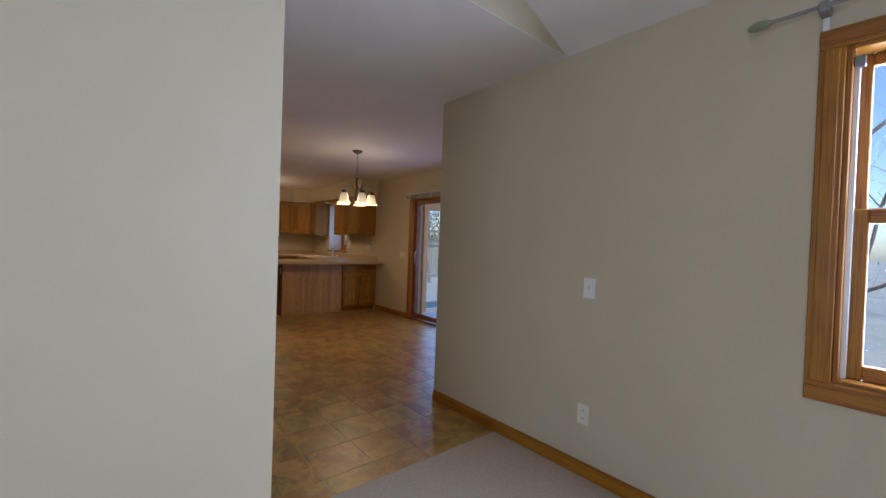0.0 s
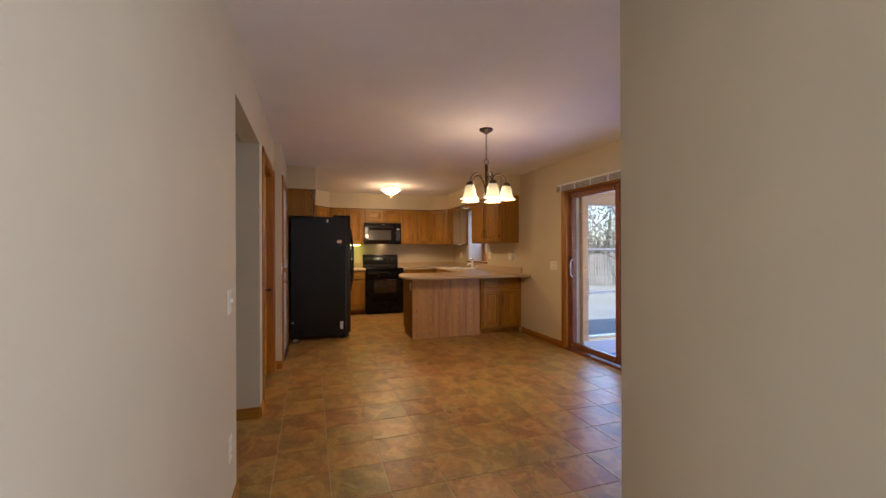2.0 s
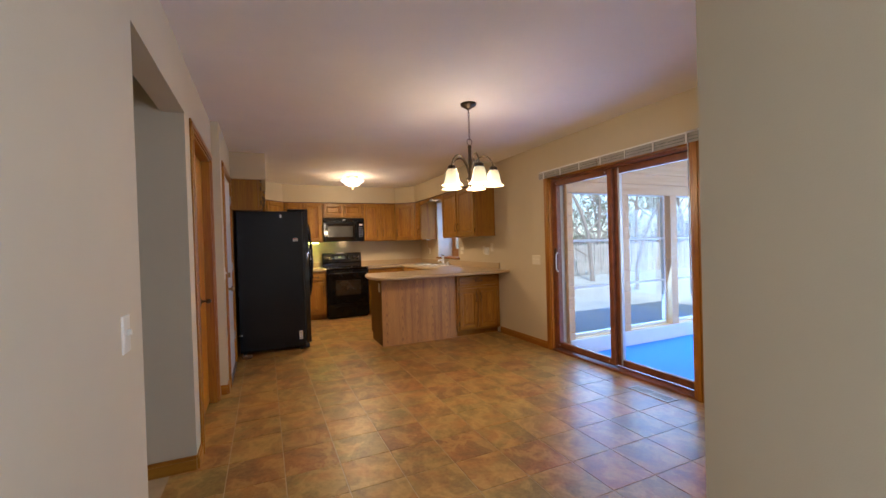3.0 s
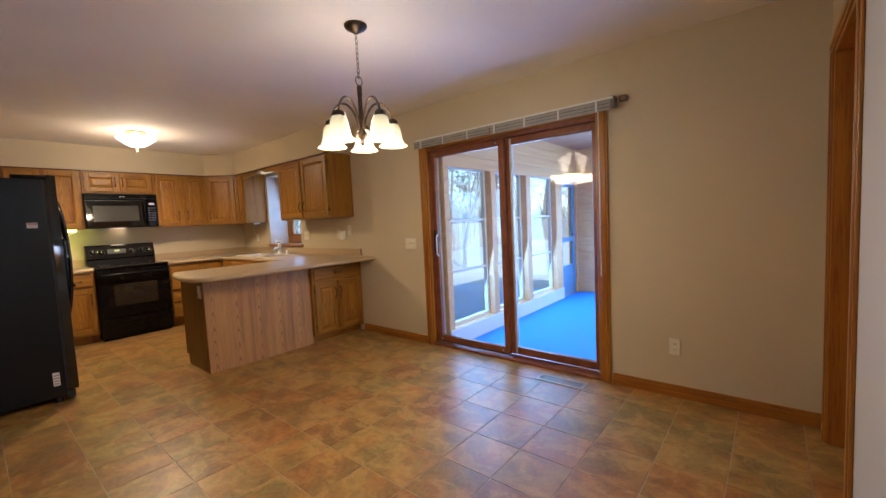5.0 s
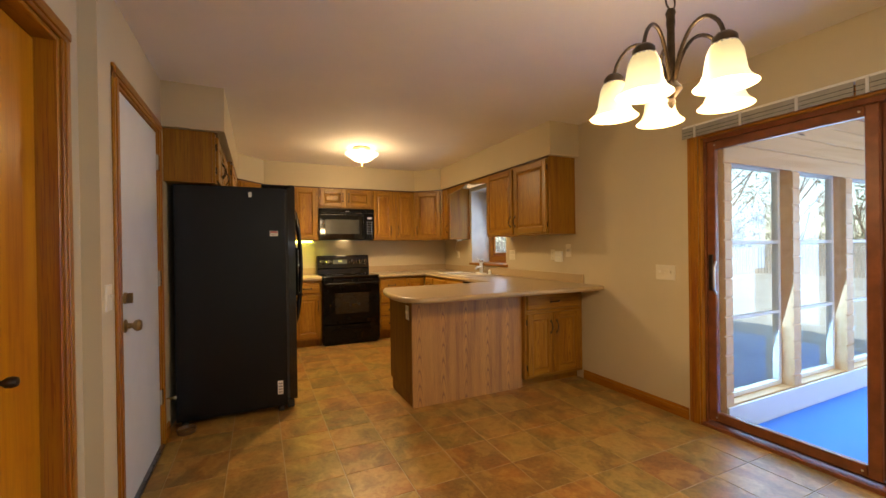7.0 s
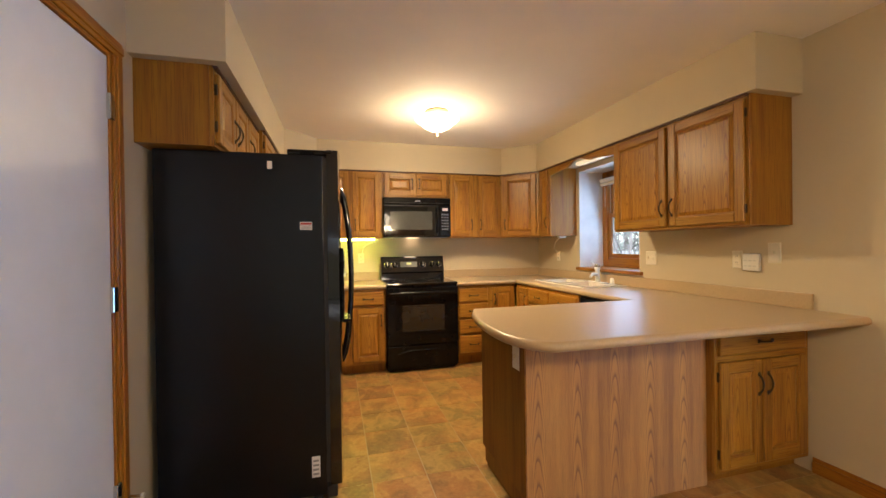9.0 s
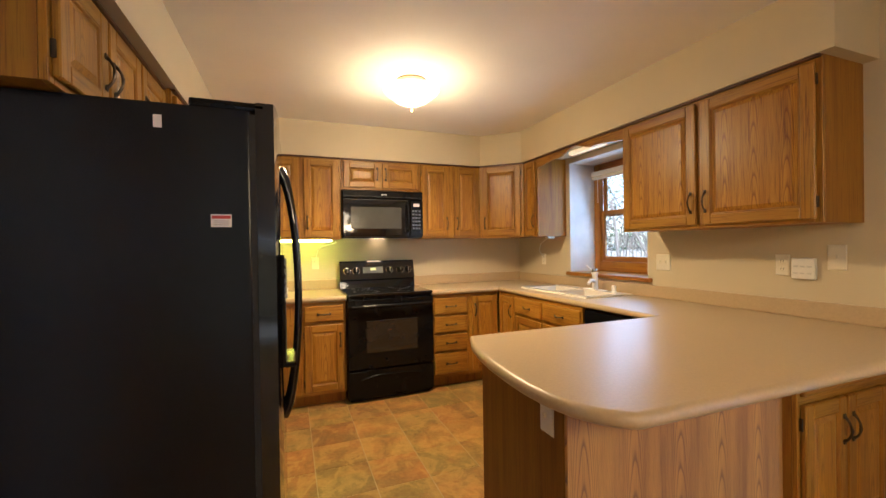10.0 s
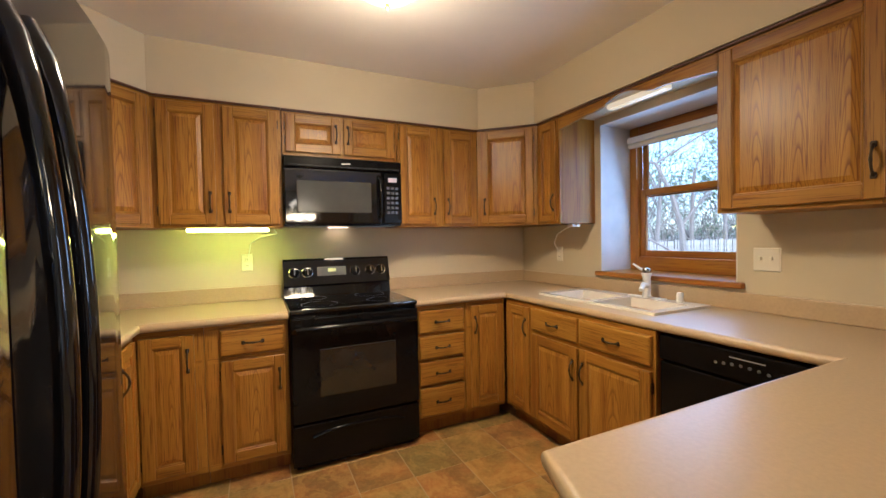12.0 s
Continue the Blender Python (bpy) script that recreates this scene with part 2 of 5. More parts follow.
def slate_vinyl():
    """Printed slate: ochre, olive and rust clouds, each tile shifted by its own amount."""
    m, nt, bsdf = nodes_of("slate_vinyl_tile", 0.3)
    v = place(nt, (1, 1, 1), 37.0)
    a = noise_at(nt, v, 3.2, 5.5, 0.58, 0.4)
    b = noise_at(nt, place(nt, (1, 1.5, 1), 61.0), 3.4, 5.5, 0.58, 0.3)
    vein = noise_at(nt, place(nt, (1.4, 1, 1), 23.0), 4.4, 6.0, 0.6, 0.5)
    fine = noise_at(nt, v, 42, 5, 0.7)
    c = ramp(nt, a, [(0.30, (0.13, 0.068, 0.022)), (0.42, (0.24, 0.132, 0.038)), (0.51, (0.31, 0.19, 0.054)), (0.60, (0.27, 0.195, 0.062)), (0.72, (0.48, 0.35, 0.135))])
    info = nt.nodes.new("ShaderNodeObjectInfo")
    hue = ramp(nt, info.outputs["Random"], [(0.0, (0.48, 0.27, 0.058)), (0.2, (0.22, 0.20, 0.062)), (0.4, (0.40, 0.155, 0.040)), (0.6, (0.20, 0.078, 0.028)), (0.8, (0.44, 0.31, 0.085)), (1.0, (0.24, 0.205, 0.060))])
    c = mixed(nt, 0.6, c, hue)
    c = mixed(nt, ramp(nt, b, [(0.48, (0, 0, 0)), (0.66, (0.6, 0.6, 0.6))]), c, (0.46, 0.20, 0.040))
    c = mixed(nt, ramp(nt, b, [(0.32, (0.5, 0.5, 0.5)), (0.50, (0, 0, 0))]), c, (0.17, 0.155, 0.055))
    c = mixed(nt, ramp(nt, vein, [(0.50, (0, 0, 0)), (0.56, (0.4, 0.4, 0.4)), (0.58, (0.4, 0.4, 0.4)), (0.68, (0, 0, 0))]), c, (0.60, 0.42, 0.14))
    c = mixed(nt, ramp(nt, vein, [(0.32, (0.55, 0.55, 0.55)), (0.47, (0, 0, 0))]), c, (0.11, 0.05, 0.018))
    c = mixed(nt, 1.0, c, (1.08, 0.97, 0.74), "MULTIPLY")
    c = mixed(nt, 0.16, c, ramp(nt, fine, [(0.38, (0.06, 0.042, 0.02)), (0.62, (0.50, 0.36, 0.15))]))
    nt.links.new(c, bsdf.inputs["Base Color"])
    r = node(nt, "MapRange")
    nt.links.new(fine, r.inputs[0])
    r.inputs[3].default_value, r.inputs[4].default_value = 0.30, 0.42
    nt.links.new(r.outputs[0], bsdf.inputs["Roughness"])
    bump(nt, bsdf, a, 0.16, 0.005)
    return m


TILE = slate_vinyl()
GROUT = plain("tan_joint", (0.46, 0.36, 0.22), 0.7, vary=0.15)


def clear_glass(name="window_glass"):
    m = bpy.data.materials.new(name)
    m.use_nodes = True
    nt = m.node_tree
    nt.nodes.clear()
    out = nt.nodes.new("ShaderNodeOutputMaterial")
    mix = nt.nodes.new("ShaderNodeMixShader")
    lw = node(nt, "LayerWeight", Blend=0.5)
    power = node(nt, "Math")
    power.operation = "POWER"
    power.inputs[1].default_value = 5.0
    nt.links.new(lw.outputs["Facing"], power.inputs[0])
    fres = node(nt, "MapRange")
    nt.links.new(power.outputs[0], fres.inputs[0])
    fres.inputs[3].default_value, fres.inputs[4].default_value = 0.035, 0.9
    clear = nt.nodes.new("ShaderNodeBsdfTransparent")
    clear.inputs[0].default_value = (0.96, 0.98, 0.97, 1)
    gloss = node(nt, "BsdfGlossy", Roughness=0.0)
    nt.links.new(fres.outputs[0], mix.inputs[0])
    nt.links.new(clear.outputs[0], mix.inputs[1])
    nt.links.new(gloss.outputs[0], mix.inputs[2])
    nt.links.new(mix.outputs[0], out.inputs[0])
    return m


GLASS = clear_glass()


# ---- building helpers ----
def thing(name, m, label, category, group=""):
    ob = new(name)
    ob.empty_display_size = 0.1
    ob.matrix_basis = m
    return tagged(ob, label, category, group)


def mesh_of(name, bm, material):
    me = bpy.data.meshes.new(name)
    bmesh.ops.recalc_face_normals(bm, faces=bm.faces)
    bm.to_mesh(me)
    bm.free()
    me.materials.append(material)
    return me


def part(name, bm, material, parent, label="", smooth=False):
    me = mesh_of(name, bm, material)
    if smooth:
        me.polygons.foreach_set("use_smooth", [True] * len(me.polygons))
        me.set_sharp_from_angle(angle=radians(38))
    ob = new(name, me)
    ob.parent = parent
    return tagged(ob, label)


def setting(name, bm, material, label, category="", smooth=False):
    me = mesh_of(name, bm, material)
    if smooth:
        me.polygons.foreach_set("use_smooth", [True] * len(me.polygons))
        me.set_sharp_from_angle(angle=radians(38))
    return tagged(new(name, me), label, category or name.split("_")[0], kind="structure")


def box(*spans, bevel=0.0, bm=None, seg=1):
    """Boxes (x0, x1, y0, y1, z0, z1), with softened edges."""
    bm = bm or bmesh.new()
    for x0, x1, y0, y1, z0, z1 in spans:
        made = bmesh.ops.create_cube(bm, size=1)["verts"]
        for v in made:
            v.co = ((x0 + x1) / 2 + v.co.x * (x1 - x0), (y0 + y1) / 2 + v.co.y * (y1 - y0), (z0 + z1) / 2 + v.co.z * (z1 - z0))
        if bevel:
            edges = list({e for v in made for e in v.link_edges})
            bmesh.ops.bevel(bm, geom=edges, offset=bevel, segments=seg, profile=0.6, affect="EDGES")
    return bm


def lathe(profile, centre=(0, 0), n=24, bm=None, tilt=None):
    """A turned shape from (radius, z) pairs."""
    bm = bm or bmesh.new()
    rings = []
    for r, z in profile:
        ring = []
        for i in range(n):
            a = 2 * math.pi * i / n
            p = Vector((r * math.cos(a), r * math.sin(a), z))
            if tilt is not None:
                p = tilt @ p
            ring.append(bm.verts.new((p.x + centre[0], p.y + centre[1], p.z)))
        rings.append(ring)
    for a, b in zip(rings, rings[1:]):
        for i in range(n):
            bm.faces.new((a[i], a[(i + 1) % n], b[(i + 1) % n], b[i]))
    for ring, r in ((rings[0], profile[0][0]), (rings[-1], profile[-1][0])):
        if r < 0.5:
            bm.faces.new(ring)
    return bm


def shell(profile, centre=(0, 0), n=28, bm=None):
    """A turned open shape, with no caps."""
    bm = bm or bmesh.new()
    rings = [[bm.verts.new((centre[0] + r * math.cos(2 * math.pi * i / n), centre[1] + r * math.sin(2 * math.pi * i / n), z)) for i in range(n)] for r, z in profile]
    for a, b in zip(rings, rings[1:]):
        for i in range(n):
            bm.faces.new((a[i], a[(i + 1) % n], b[(i + 1) % n], b[i]))
    return bm


def tube(points, radius, n=10, bm=None, closed=False):
    """A round bar along points; radius is one number or one for each point."""
    bm = bm or bmesh.new()
    pts = [Vector(p) for p in points]
    radii = radius if isinstance(radius, (list, tuple)) else [radius] * len(pts)
    rings = []
    side = None
    for i, p in enumerate(pts):
        if closed:
            d = pts[(i + 1) % len(pts)] - pts[i - 1]
        else:
            d = pts[min(i + 1, len(pts) - 1)] - pts[max(i - 1, 0)]
        d.normalize()
        if side is None:
            side = d.orthogonal().normalized()
        side = (side - d * side.dot(d)).normalized()
        up = d.cross(side)
        rings.append([bm.verts.new(p + (side * math.cos(2 * math.pi * k / n) + up * math.sin(2 * math.pi * k / n)) * radii[i]) for k in range(n)])
    for a, b in zip(rings, rings[1:] + ([rings[0]] if closed else [])):
        for k in range(n):
            bm.faces.new((a[k], a[(k + 1) % n], b[(k + 1) % n], b[k]))
    if not closed:
        bm.faces.new(rings[0])
        bm.faces.new(rings[-1])
    return bm


def prism(outline, z0, z1, bevel=0.0, bm=None, seg=2):
    """An upright prism over a plan outline; the top and bottom rims are rounded."""
    bm = bm or bmesh.new()
    low = [bm.verts.new((x, y, z0)) for x, y in outline]
    high = [bm.verts.new((x, y, z1)) for x, y in outline]
    a, b = bm.faces.new(low), bm.faces.new(high)
    for i in range(len(outline)):
        j = (i + 1) % len(outline)
        bm.faces.new((low[i], low[j], high[j], high[i]))
    if bevel:
        bmesh.ops.bevel(bm, geom=list(a.edges) + list(b.edges), offset=bevel, segments=seg, profile=0.5, affect="EDGES")
    return bm


def rings(w, h, steps, x=0.0, z=0.0, bm=None, back=None):
    """A rectangular relief in the plane y: steps of (inset, y) from the rim inwards, closed in the middle."""
    bm = bm or bmesh.new()
    loops = []
    for inset, y in steps:
        loops.append([bm.verts.new(p) for p in ((x + inset, y, z + inset), (x + w - inset, y, z + inset), (x + w - inset, y, z + h - inset), (x + inset, y, z + h - inset))])
    for a, b in zip(loops, loops[1:]):
        for i in range(4):
            bm.faces.new((a[i], a[(i + 1) % 4], b[(i + 1) % 4], b[i]))
    bm.faces.new(loops[-1])
    if back:
        bm.faces.new(loops[0])
    return bm


def wall_with_holes(axis, at, thick, a0, a1, z0, z1, holes):
    """A wall along x or y from a0 to a1 whose face lies at `at` and that goes `thick` back; holes are (b0, b1, h0, h1)."""
    spans = []
    cuts = sorted({a0, a1, *[h[0] for h in holes], *[h[1] for h in holes]})
    for p, q in zip(cuts, cuts[1:]):
        inside = [h for h in holes if h[0] <= p + 1e-6 and h[1] >= q - 1e-6]
        levels = [(z0, z1)]
        for h in inside:
            levels = [(z0, h[2]), (h[3], z1)]
        for u, v in levels:
            if v - u > 1e-4:
                spans.append((p, q, u, v))
    bm = bmesh.new()
    lo, hi = min(at, at + thick), max(at, at + thick)
    for p, q, u, v in spans:
        if axis == "y":
            box((lo, hi, p, q, u, v), bm=bm)
        else:
            box((p, q, lo, hi, u, v), bm=bm)
    bmesh.ops.remove_doubles(bm, verts=bm.verts, dist=1e-5)
    bm.verts.index_update()
    seen = {}
    for f in bm.faces:
        seen.setdefault(tuple(sorted(v.index for v in f.verts)), []).append(f)
    bmesh.ops.delete(bm, geom=[f for fs in seen.values() if len(fs) > 1 for f in fs], context="FACES_ONLY")
    return bm


# ---- large structure ----
T = 0.24
bm = wall_with_holes("y", RIGHT, T, PART_Y - 0.16, BACK + 0.15, -0.1, 2.6, [(4.005, 5.76, -0.1, 2.045), (8.15, 9.04, 1.045, 2.085)])
setting("wall_east", bm, WALL, "beige painted wall with patio door and kitchen window", "wall")
bm = box((0.3, RIGHT, BACK, BACK + 0.15, -0.1, 2.6))
setting("wall_north", bm, WALL, "beige painted kitchen wall behind the stove", "wall")
bm = wall_with_holes("y", LEFT, -0.12, EDGE, 4.73, -0.1, 2.6, [(3.685, 4.73, -0.1, 2.10)])
setting("wall_west", bm, WALL, "beige hall wall with an open passage", "wall")
bm = wall_with_holes("y", CLOSET, -0.12, 4.73, 6.04, -0.1, 2.6, [(4.957, 5.868, -0.1, 2.06)])
setting("wall_closet", bm, WALL, "beige wall with an oak folding closet door", "wall")
bm = wall_with_holes("y", LEFT2, -0.25, 6.04, BACK, -0.1, 2.6, [(6.265, 7.09, -0.1, 2.065)])
setting("wall_west_kitchen", bm, WALL, "beige painted wall with the white door beside the fridge", "wall")
bm = wall_with_holes("y", PART_X, 0.16, -5.0, PART_Y, -0.1, 2.6, [(-0.54, 0.44, 0.825, 2.08)])
setting("wall_living_east", bm, WALL, "grey-beige living room wall with an oak window", "wall")
bm = wall_with_holes("x", PART_Y, -0.16, PART_X + 0.16, RIGHT, -0.1, 2.6, [(3.07, 3.88, -0.1, 2.05)])
setting("wall_south_dining", bm, WALL, "beige short dining wall with an oak closet door", "wall")
# gable over the opening and the bright wall beside it
bm = bmesh.new()
RIDGE = -1.6
outline = [(-4.0, -0.1), (LEFT - 0.12, -0.1), (LEFT - 0.12, CEIL), (PART_X, CEIL), (RIDGE, CEIL + 0.414 * (PART_X - RIDGE)), (-4.0, CEIL + 0.414 * (PART_X - RIDGE) - 0.414 * 2.4)]
front = [bm.verts.new((x, EDGE, z)) for x, z in outline]
rear = [bm.verts.new((x, EDGE + 0.12, z)) for x, z in outline]
bm.faces.new(front), bm.faces.new(rear)
for i in range(6):
    bm.faces.new((front[i], front[(i + 1) % 6], rear[(i + 1) % 6], rear[i]))
setting("wall_living_north", bm, WALL, "pale painted living room gable wall", "wall")
bm = wall_with_holes("y", -4.0, -0.15, -5.0, EDGE, -0.1, 3.4, [(-2.8, 0.4, 0.45, 2.25)])
box((-4.0, PART_X, -5.15, -5.0, -0.1, 4.2), bm=bm)
setting("wall_living_rest", bm, WALL, "beige painted living room walls", "wall")
bm = box((LEFT, PART_X, EDGE - 0.003, EDGE + 0.12, CEIL - 0.004, CEIL - 0.0005), (LEFT - 0.42, RIGHT + T, EDGE + 0.12, BACK + 0.15, CEIL, CEIL + 0.1), (PART_X, PART_X + 0.16, -5, EDGE + 0.12, CEIL + 0.16, CEIL + 0.26))
setting("ceiling", bm, CEILING, "flat white textured ceiling", "ceiling")
bm = bmesh.new()
zr = CEIL + 0.414 * (PART_X - RIDGE)
for x0, z0, x1, z1 in ((PART_X, CEIL, RIDGE, zr), (RIDGE, zr, -4.0, zr - 0.414 * 2.4)):
    q = [bm.verts.new(p) for p in ((x0, -5.0, z0), (x1, -5.0, z1), (x1, EDGE, z1), (x0, EDGE, z0), (x0, -5.0, z0 + 0.1), (x1, -5.0, z1 + 0.1), (x1, EDGE, z1 + 0.1), (x0, EDGE, z0 + 0.1))]
    for f in ((0, 1, 2, 3), (4, 5, 6, 7), (0, 1, 5, 4), (2, 3, 7, 6), (0, 3, 7, 4), (1, 2, 6, 5)):
        bm.faces.new([q[k] for k in f])
setting("ceiling_vault", bm, CEILING, "sloped white vaulted living room ceiling", "ceiling")
# side passage beyond the opening in the hall wall
setting("wall_passage_north", box((-1.3, CLOSET - 0.12, 4.73, 4.85, -0.1, 2.6)), WALL, "plain painted wall of the side passage", "wall")
setting("wall_passage_south", box((-1.3, LEFT - 0.12, 3.565, 3.685, -0.1, 2.6)), WALL, "plain painted wall of the side passage", "wall")
setting("wall_passage_end", box((-1.42, -1.3, 3.565, 4.85, -0.1, 2.6)), WALL, "plain painted end wall of the side passage", "wall")
setting("ceiling_passage", box((-1.3, LEFT - 0.42, 3.685, 4.73, CEIL, CEIL + 0.1)), CEILING, "white ceiling of the side passage", "ceiling")
bm = box((2.6, 4.06, 1.7, 1.8, -0.1, 2.5), (2.4, 2.5, 1.8, 2.62, -0.1, 2.5), (-0.1, LEFT - 0.13, 4.86, 4.93, -0.1, 2.5), (-0.1, LEFT - 0.2, 6.07, 6.14, -0.1, 2.5), (-0.2, -0.1, 4.86, 6.14, -0.1, 2.5), (-0.1, 0.0, 6.14, 7.4, -0.1, 2.5))
setting("wall_closets", bm, WALL, "plain closet walls behind the doors", "wall")
bm = prism([(LEFT2, 7.215), (1.03, 7.215), (1.03, 9.30), (1.315, 9.615), (3.40, 9.615), (3.71, 9.325), (3.71, 6.89), (RIGHT, 6.89), (RIGHT, BACK), (LEFT2, BACK)], SOFFIT, CEIL)
setting("soffit", bm, WALL, "beige drywall soffit above the kitchen cabinets", "soffit")
setting("carpet", box((-4.0, PART_X, -5.0, EDGE, -0.08, 0.004), (LEFT, PART_X, EDGE, 2.095, -0.08, 0.004)), CARPET, "short beige living room carpet", "carpet")
floor = setting("floor", box((LEFT - 0.3, RIGHT, 2.095, BACK, -0.08, -0.002), (-1.3, LEFT - 0.3, 3.685, 4.73, -0.08, -0.002)), GROUT, "slate-look vinyl tile floor in ochre, olive and rust", "floor")


def baseboard(axis, at, out, spans, name="baseboard"):
    """Oak baseboard with a thinner rounded top along spans of a wall; out is the way into the room."""
    bm = bmesh.new()
    for a, b in spans:
        for t, z0, z1 in ((0.014, 0.0, 0.062), (0.009, 0.062, 0.085)):
            lo, hi = sorted((at, at + out * t))
            if axis == "y":
                box((lo, hi, a, b, z0, z1), bm=bm, bevel=0.002)
            else:
                box((a, b, lo, hi, z0, z1), bm=bm, bevel=0.002)
    setting(name, bm, OAK_TRIM_Y if axis == "y" else OAK_TRIM_X, "honey oak baseboard along the wall", "baseboard")


baseboard("y", RIGHT, -1, [(PART_Y, 3.94), (5.825, 6.85)])
baseboard("y", LEFT, 1, [(EDGE, 3.685)])
baseboard("y", CLOSET, 1, [(4.73, 4.89), (5.935, 6.04)])
baseboard("x", 4.73, -1, [(-1.3, CLOSET)])
baseboard("x", 6.04, -1, [(CLOSET, LEFT2)])
baseboard("y", LEFT2, 1, [(6.04, 6.198), (7.157, 7.3)])
baseboard("y", PART_X, -1, [(-5.0, PART_Y)])
baseboard("x", PART_Y, 1, [(PART_X, 3.004), (3.946, RIGHT)])
baseboard("x", EDGE, -1, [(-4.0, LEFT)])


def casing(root, axis, at, out, a0, a1, top, width=0.065, deep=0.12, bottom=0.0, sill=False):
    """Stepped oak casing round an opening, and the jamb that lines it."""
    def bar(name, p0, p1, z0, z1, mat, lining=False):
        bm = bmesh.new()
        if lining:
            lo, hi = sorted((at + out * 0.004, at - out * deep))
            layers = [(lo, hi, 0)]
        else:
            layers = [(*sorted((at, at + out * 0.013)), 0), (*sorted((at, at + out * 0.019)), 0.016)]
        for lo, hi, inset in layers:
            q0, q1, y0, y1 = p0, p1, z0, z1
            if inset:
                if p1 - p0 < z1 - z0:
                    q0, q1 = p0 + inset, p1 - inset
                else:
                    y0, y1 = z0 + inset, z1 - inset
            if axis == "y":
                box((lo, hi, q0, q1, y0, y1), bm=bm, bevel=0.003)
            else:
                box((q0, q1, lo, hi, y0, y1), bm=bm, bevel=0.003)
        return part(name, bm, mat, root)
    level = OAK_TRIM_Y if axis == "y" else OAK_TRIM_X
    bar("casing_side", a0 - width, a0, bottom, top, OAK_TRIM)
    bar("casing_side", a1, a1 + width, bottom, top, OAK_TRIM)
    bar("casing_head", a0 - width, a1 + width, top, top + width, level)
    bar("jamb", a0, a0 + 0.018, bottom, top, OAK_TRIM, True)
    bar("jamb", a1 - 0.018, a1, bottom, top, OAK_TRIM, True)
    bar("head_jamb", a0 + 0.018, a1 - 0.018, top - 0.018, top, level, True)
    if sill:
        bar("casing_sill", a0 - width, a1 + width, bottom - width, bottom, level)
        bar("sill_jamb", a0 + 0.018, a1 - 0.018, bottom, bottom + 0.018, level, True)


def round_knob(parent, at, way, mat, plate=True, scale=1.0):
    """A turned door knob on a rosette that points along way."""
    turn = Vector(way).to_track_quat("Z", "Y").to_matrix().to_4x4()
    bm = lathe([(0.0, -0.002), (0.032 * scale, 0.0), (0.032 * scale, 0.005), (0.014 * scale, 0.012), (0.012 * scale, 0.03), (0.026 * scale, 0.042), (0.029 * scale, 0.055), (0.022 * scale, 0.066), (0.0, 0.07)], n=18)
    bmesh.ops.transform(bm, matrix=Matrix.Translation(at) @ turn, verts=bm.verts)
    return part("knob", bm, mat, parent, smooth=True)


def root_of(name, label, category):
    return tagged(thing(name, Matrix(), label, category), kind="structure")


# folding oak closet door in the hall wall
door = root_of("door_1", "closed honey oak folding closet door with bronze knob", "door")
casing(door, "y", CLOSET, 1, 4.957, 5.868, 2.06)
for a, b in ((4.979, 5.410), (5.414, 5.846)):
    leaf = part("leaf", box((CLOSET - 0.092, CLOSET - 0.060, a, b, 0.012, 2.036), bevel=0.002), OAK_SLAB, door)
plate = lathe([(0.0, 0), (0.036, 0.001), (0.036, 0.006), (0.028, 0.01), (0.0, 0.01)], n=8)
bmesh.ops.transform(plate, matrix=Matrix.Translation((CLOSET - 0.06, 5.53, 0.902)) @ pose(0, 0, 0, 0, 90, 0) @ Matrix.Diagonal((1.15, 0.8, 1, 1)), verts=plate.verts)
part("knob_plate", plate, BRASS, leaf)
round_knob(leaf, (CLOSET - 0.052, 5.53, 0.902), (1, 0, 0), BRONZE, scale=0.6)
# white door beside the fridge
door = root_of("door_2", "closed white steel door with oak casing and brass knobs", "door")
casing(door, "y", LEFT2, 1, 6.265, 7.09, 2.065)
leaf = part("leaf", box((LEFT2 - 0.045, LEFT2 - 0.002, 6.287, 7.068, 0.022, 2.043), bevel=0.002), DOORWHITE, door)
round_knob(leaf, (LEFT2 - 0.002, 6.355, 0.915), (1, 0, 0), BRASS)
bm = lathe([(0.0, -0.001), (0.028, 0.0), (0.028, 0.01), (0.012, 0.014), (0.0, 0.014)], n=16)
bmesh.ops.transform(bm, matrix=Matrix.Translation((LEFT2 - 0.002, 6.355, 1.05)) @ pose(0, 0, 0, 0, 90, 0), verts=bm.verts)
box((LEFT2 + 0.01, LEFT2 + 0.032, 6.348, 6.362, 1.025, 1.075), bm=bm, bevel=0.003)
part("deadbolt", bm, BRASS, leaf, smooth=True)
for z in (0.28, 1.05, 1.80):
    part("hinge", box((LEFT2 - 0.002, LEFT2 + 0.014, 7.055, 7.09, z, z + 0.1), bevel=0.003), CHROME, door)
part("threshold", box((LEFT2 - 0.1, LEFT2 + 0.02, 6.265, 7.09, 0.0, 0.02), bevel=0.006), STEEL, door)
# oak door in the short dining wall
door = root_of("door_3", "closed honey oak slab closet door", "door")
casing(door, "x", PART_Y, 1, 3.07, 3.88, 2.05)
leaf = part("leaf", box((3.09, 3.86, PART_Y - 0.10, PART_Y - 0.065, 0.012, 2.03), bevel=0.002), OAK_SLAB, door)
round_knob(leaf, (3.16, PART_Y - 0.065, 0.95), (0, 1, 0), BRONZE, scale=0.8)


def pane(name, span, parent):
    ob = part(name, box(span), GLASS, parent)
    ob.visible_shadow = False
    return ob


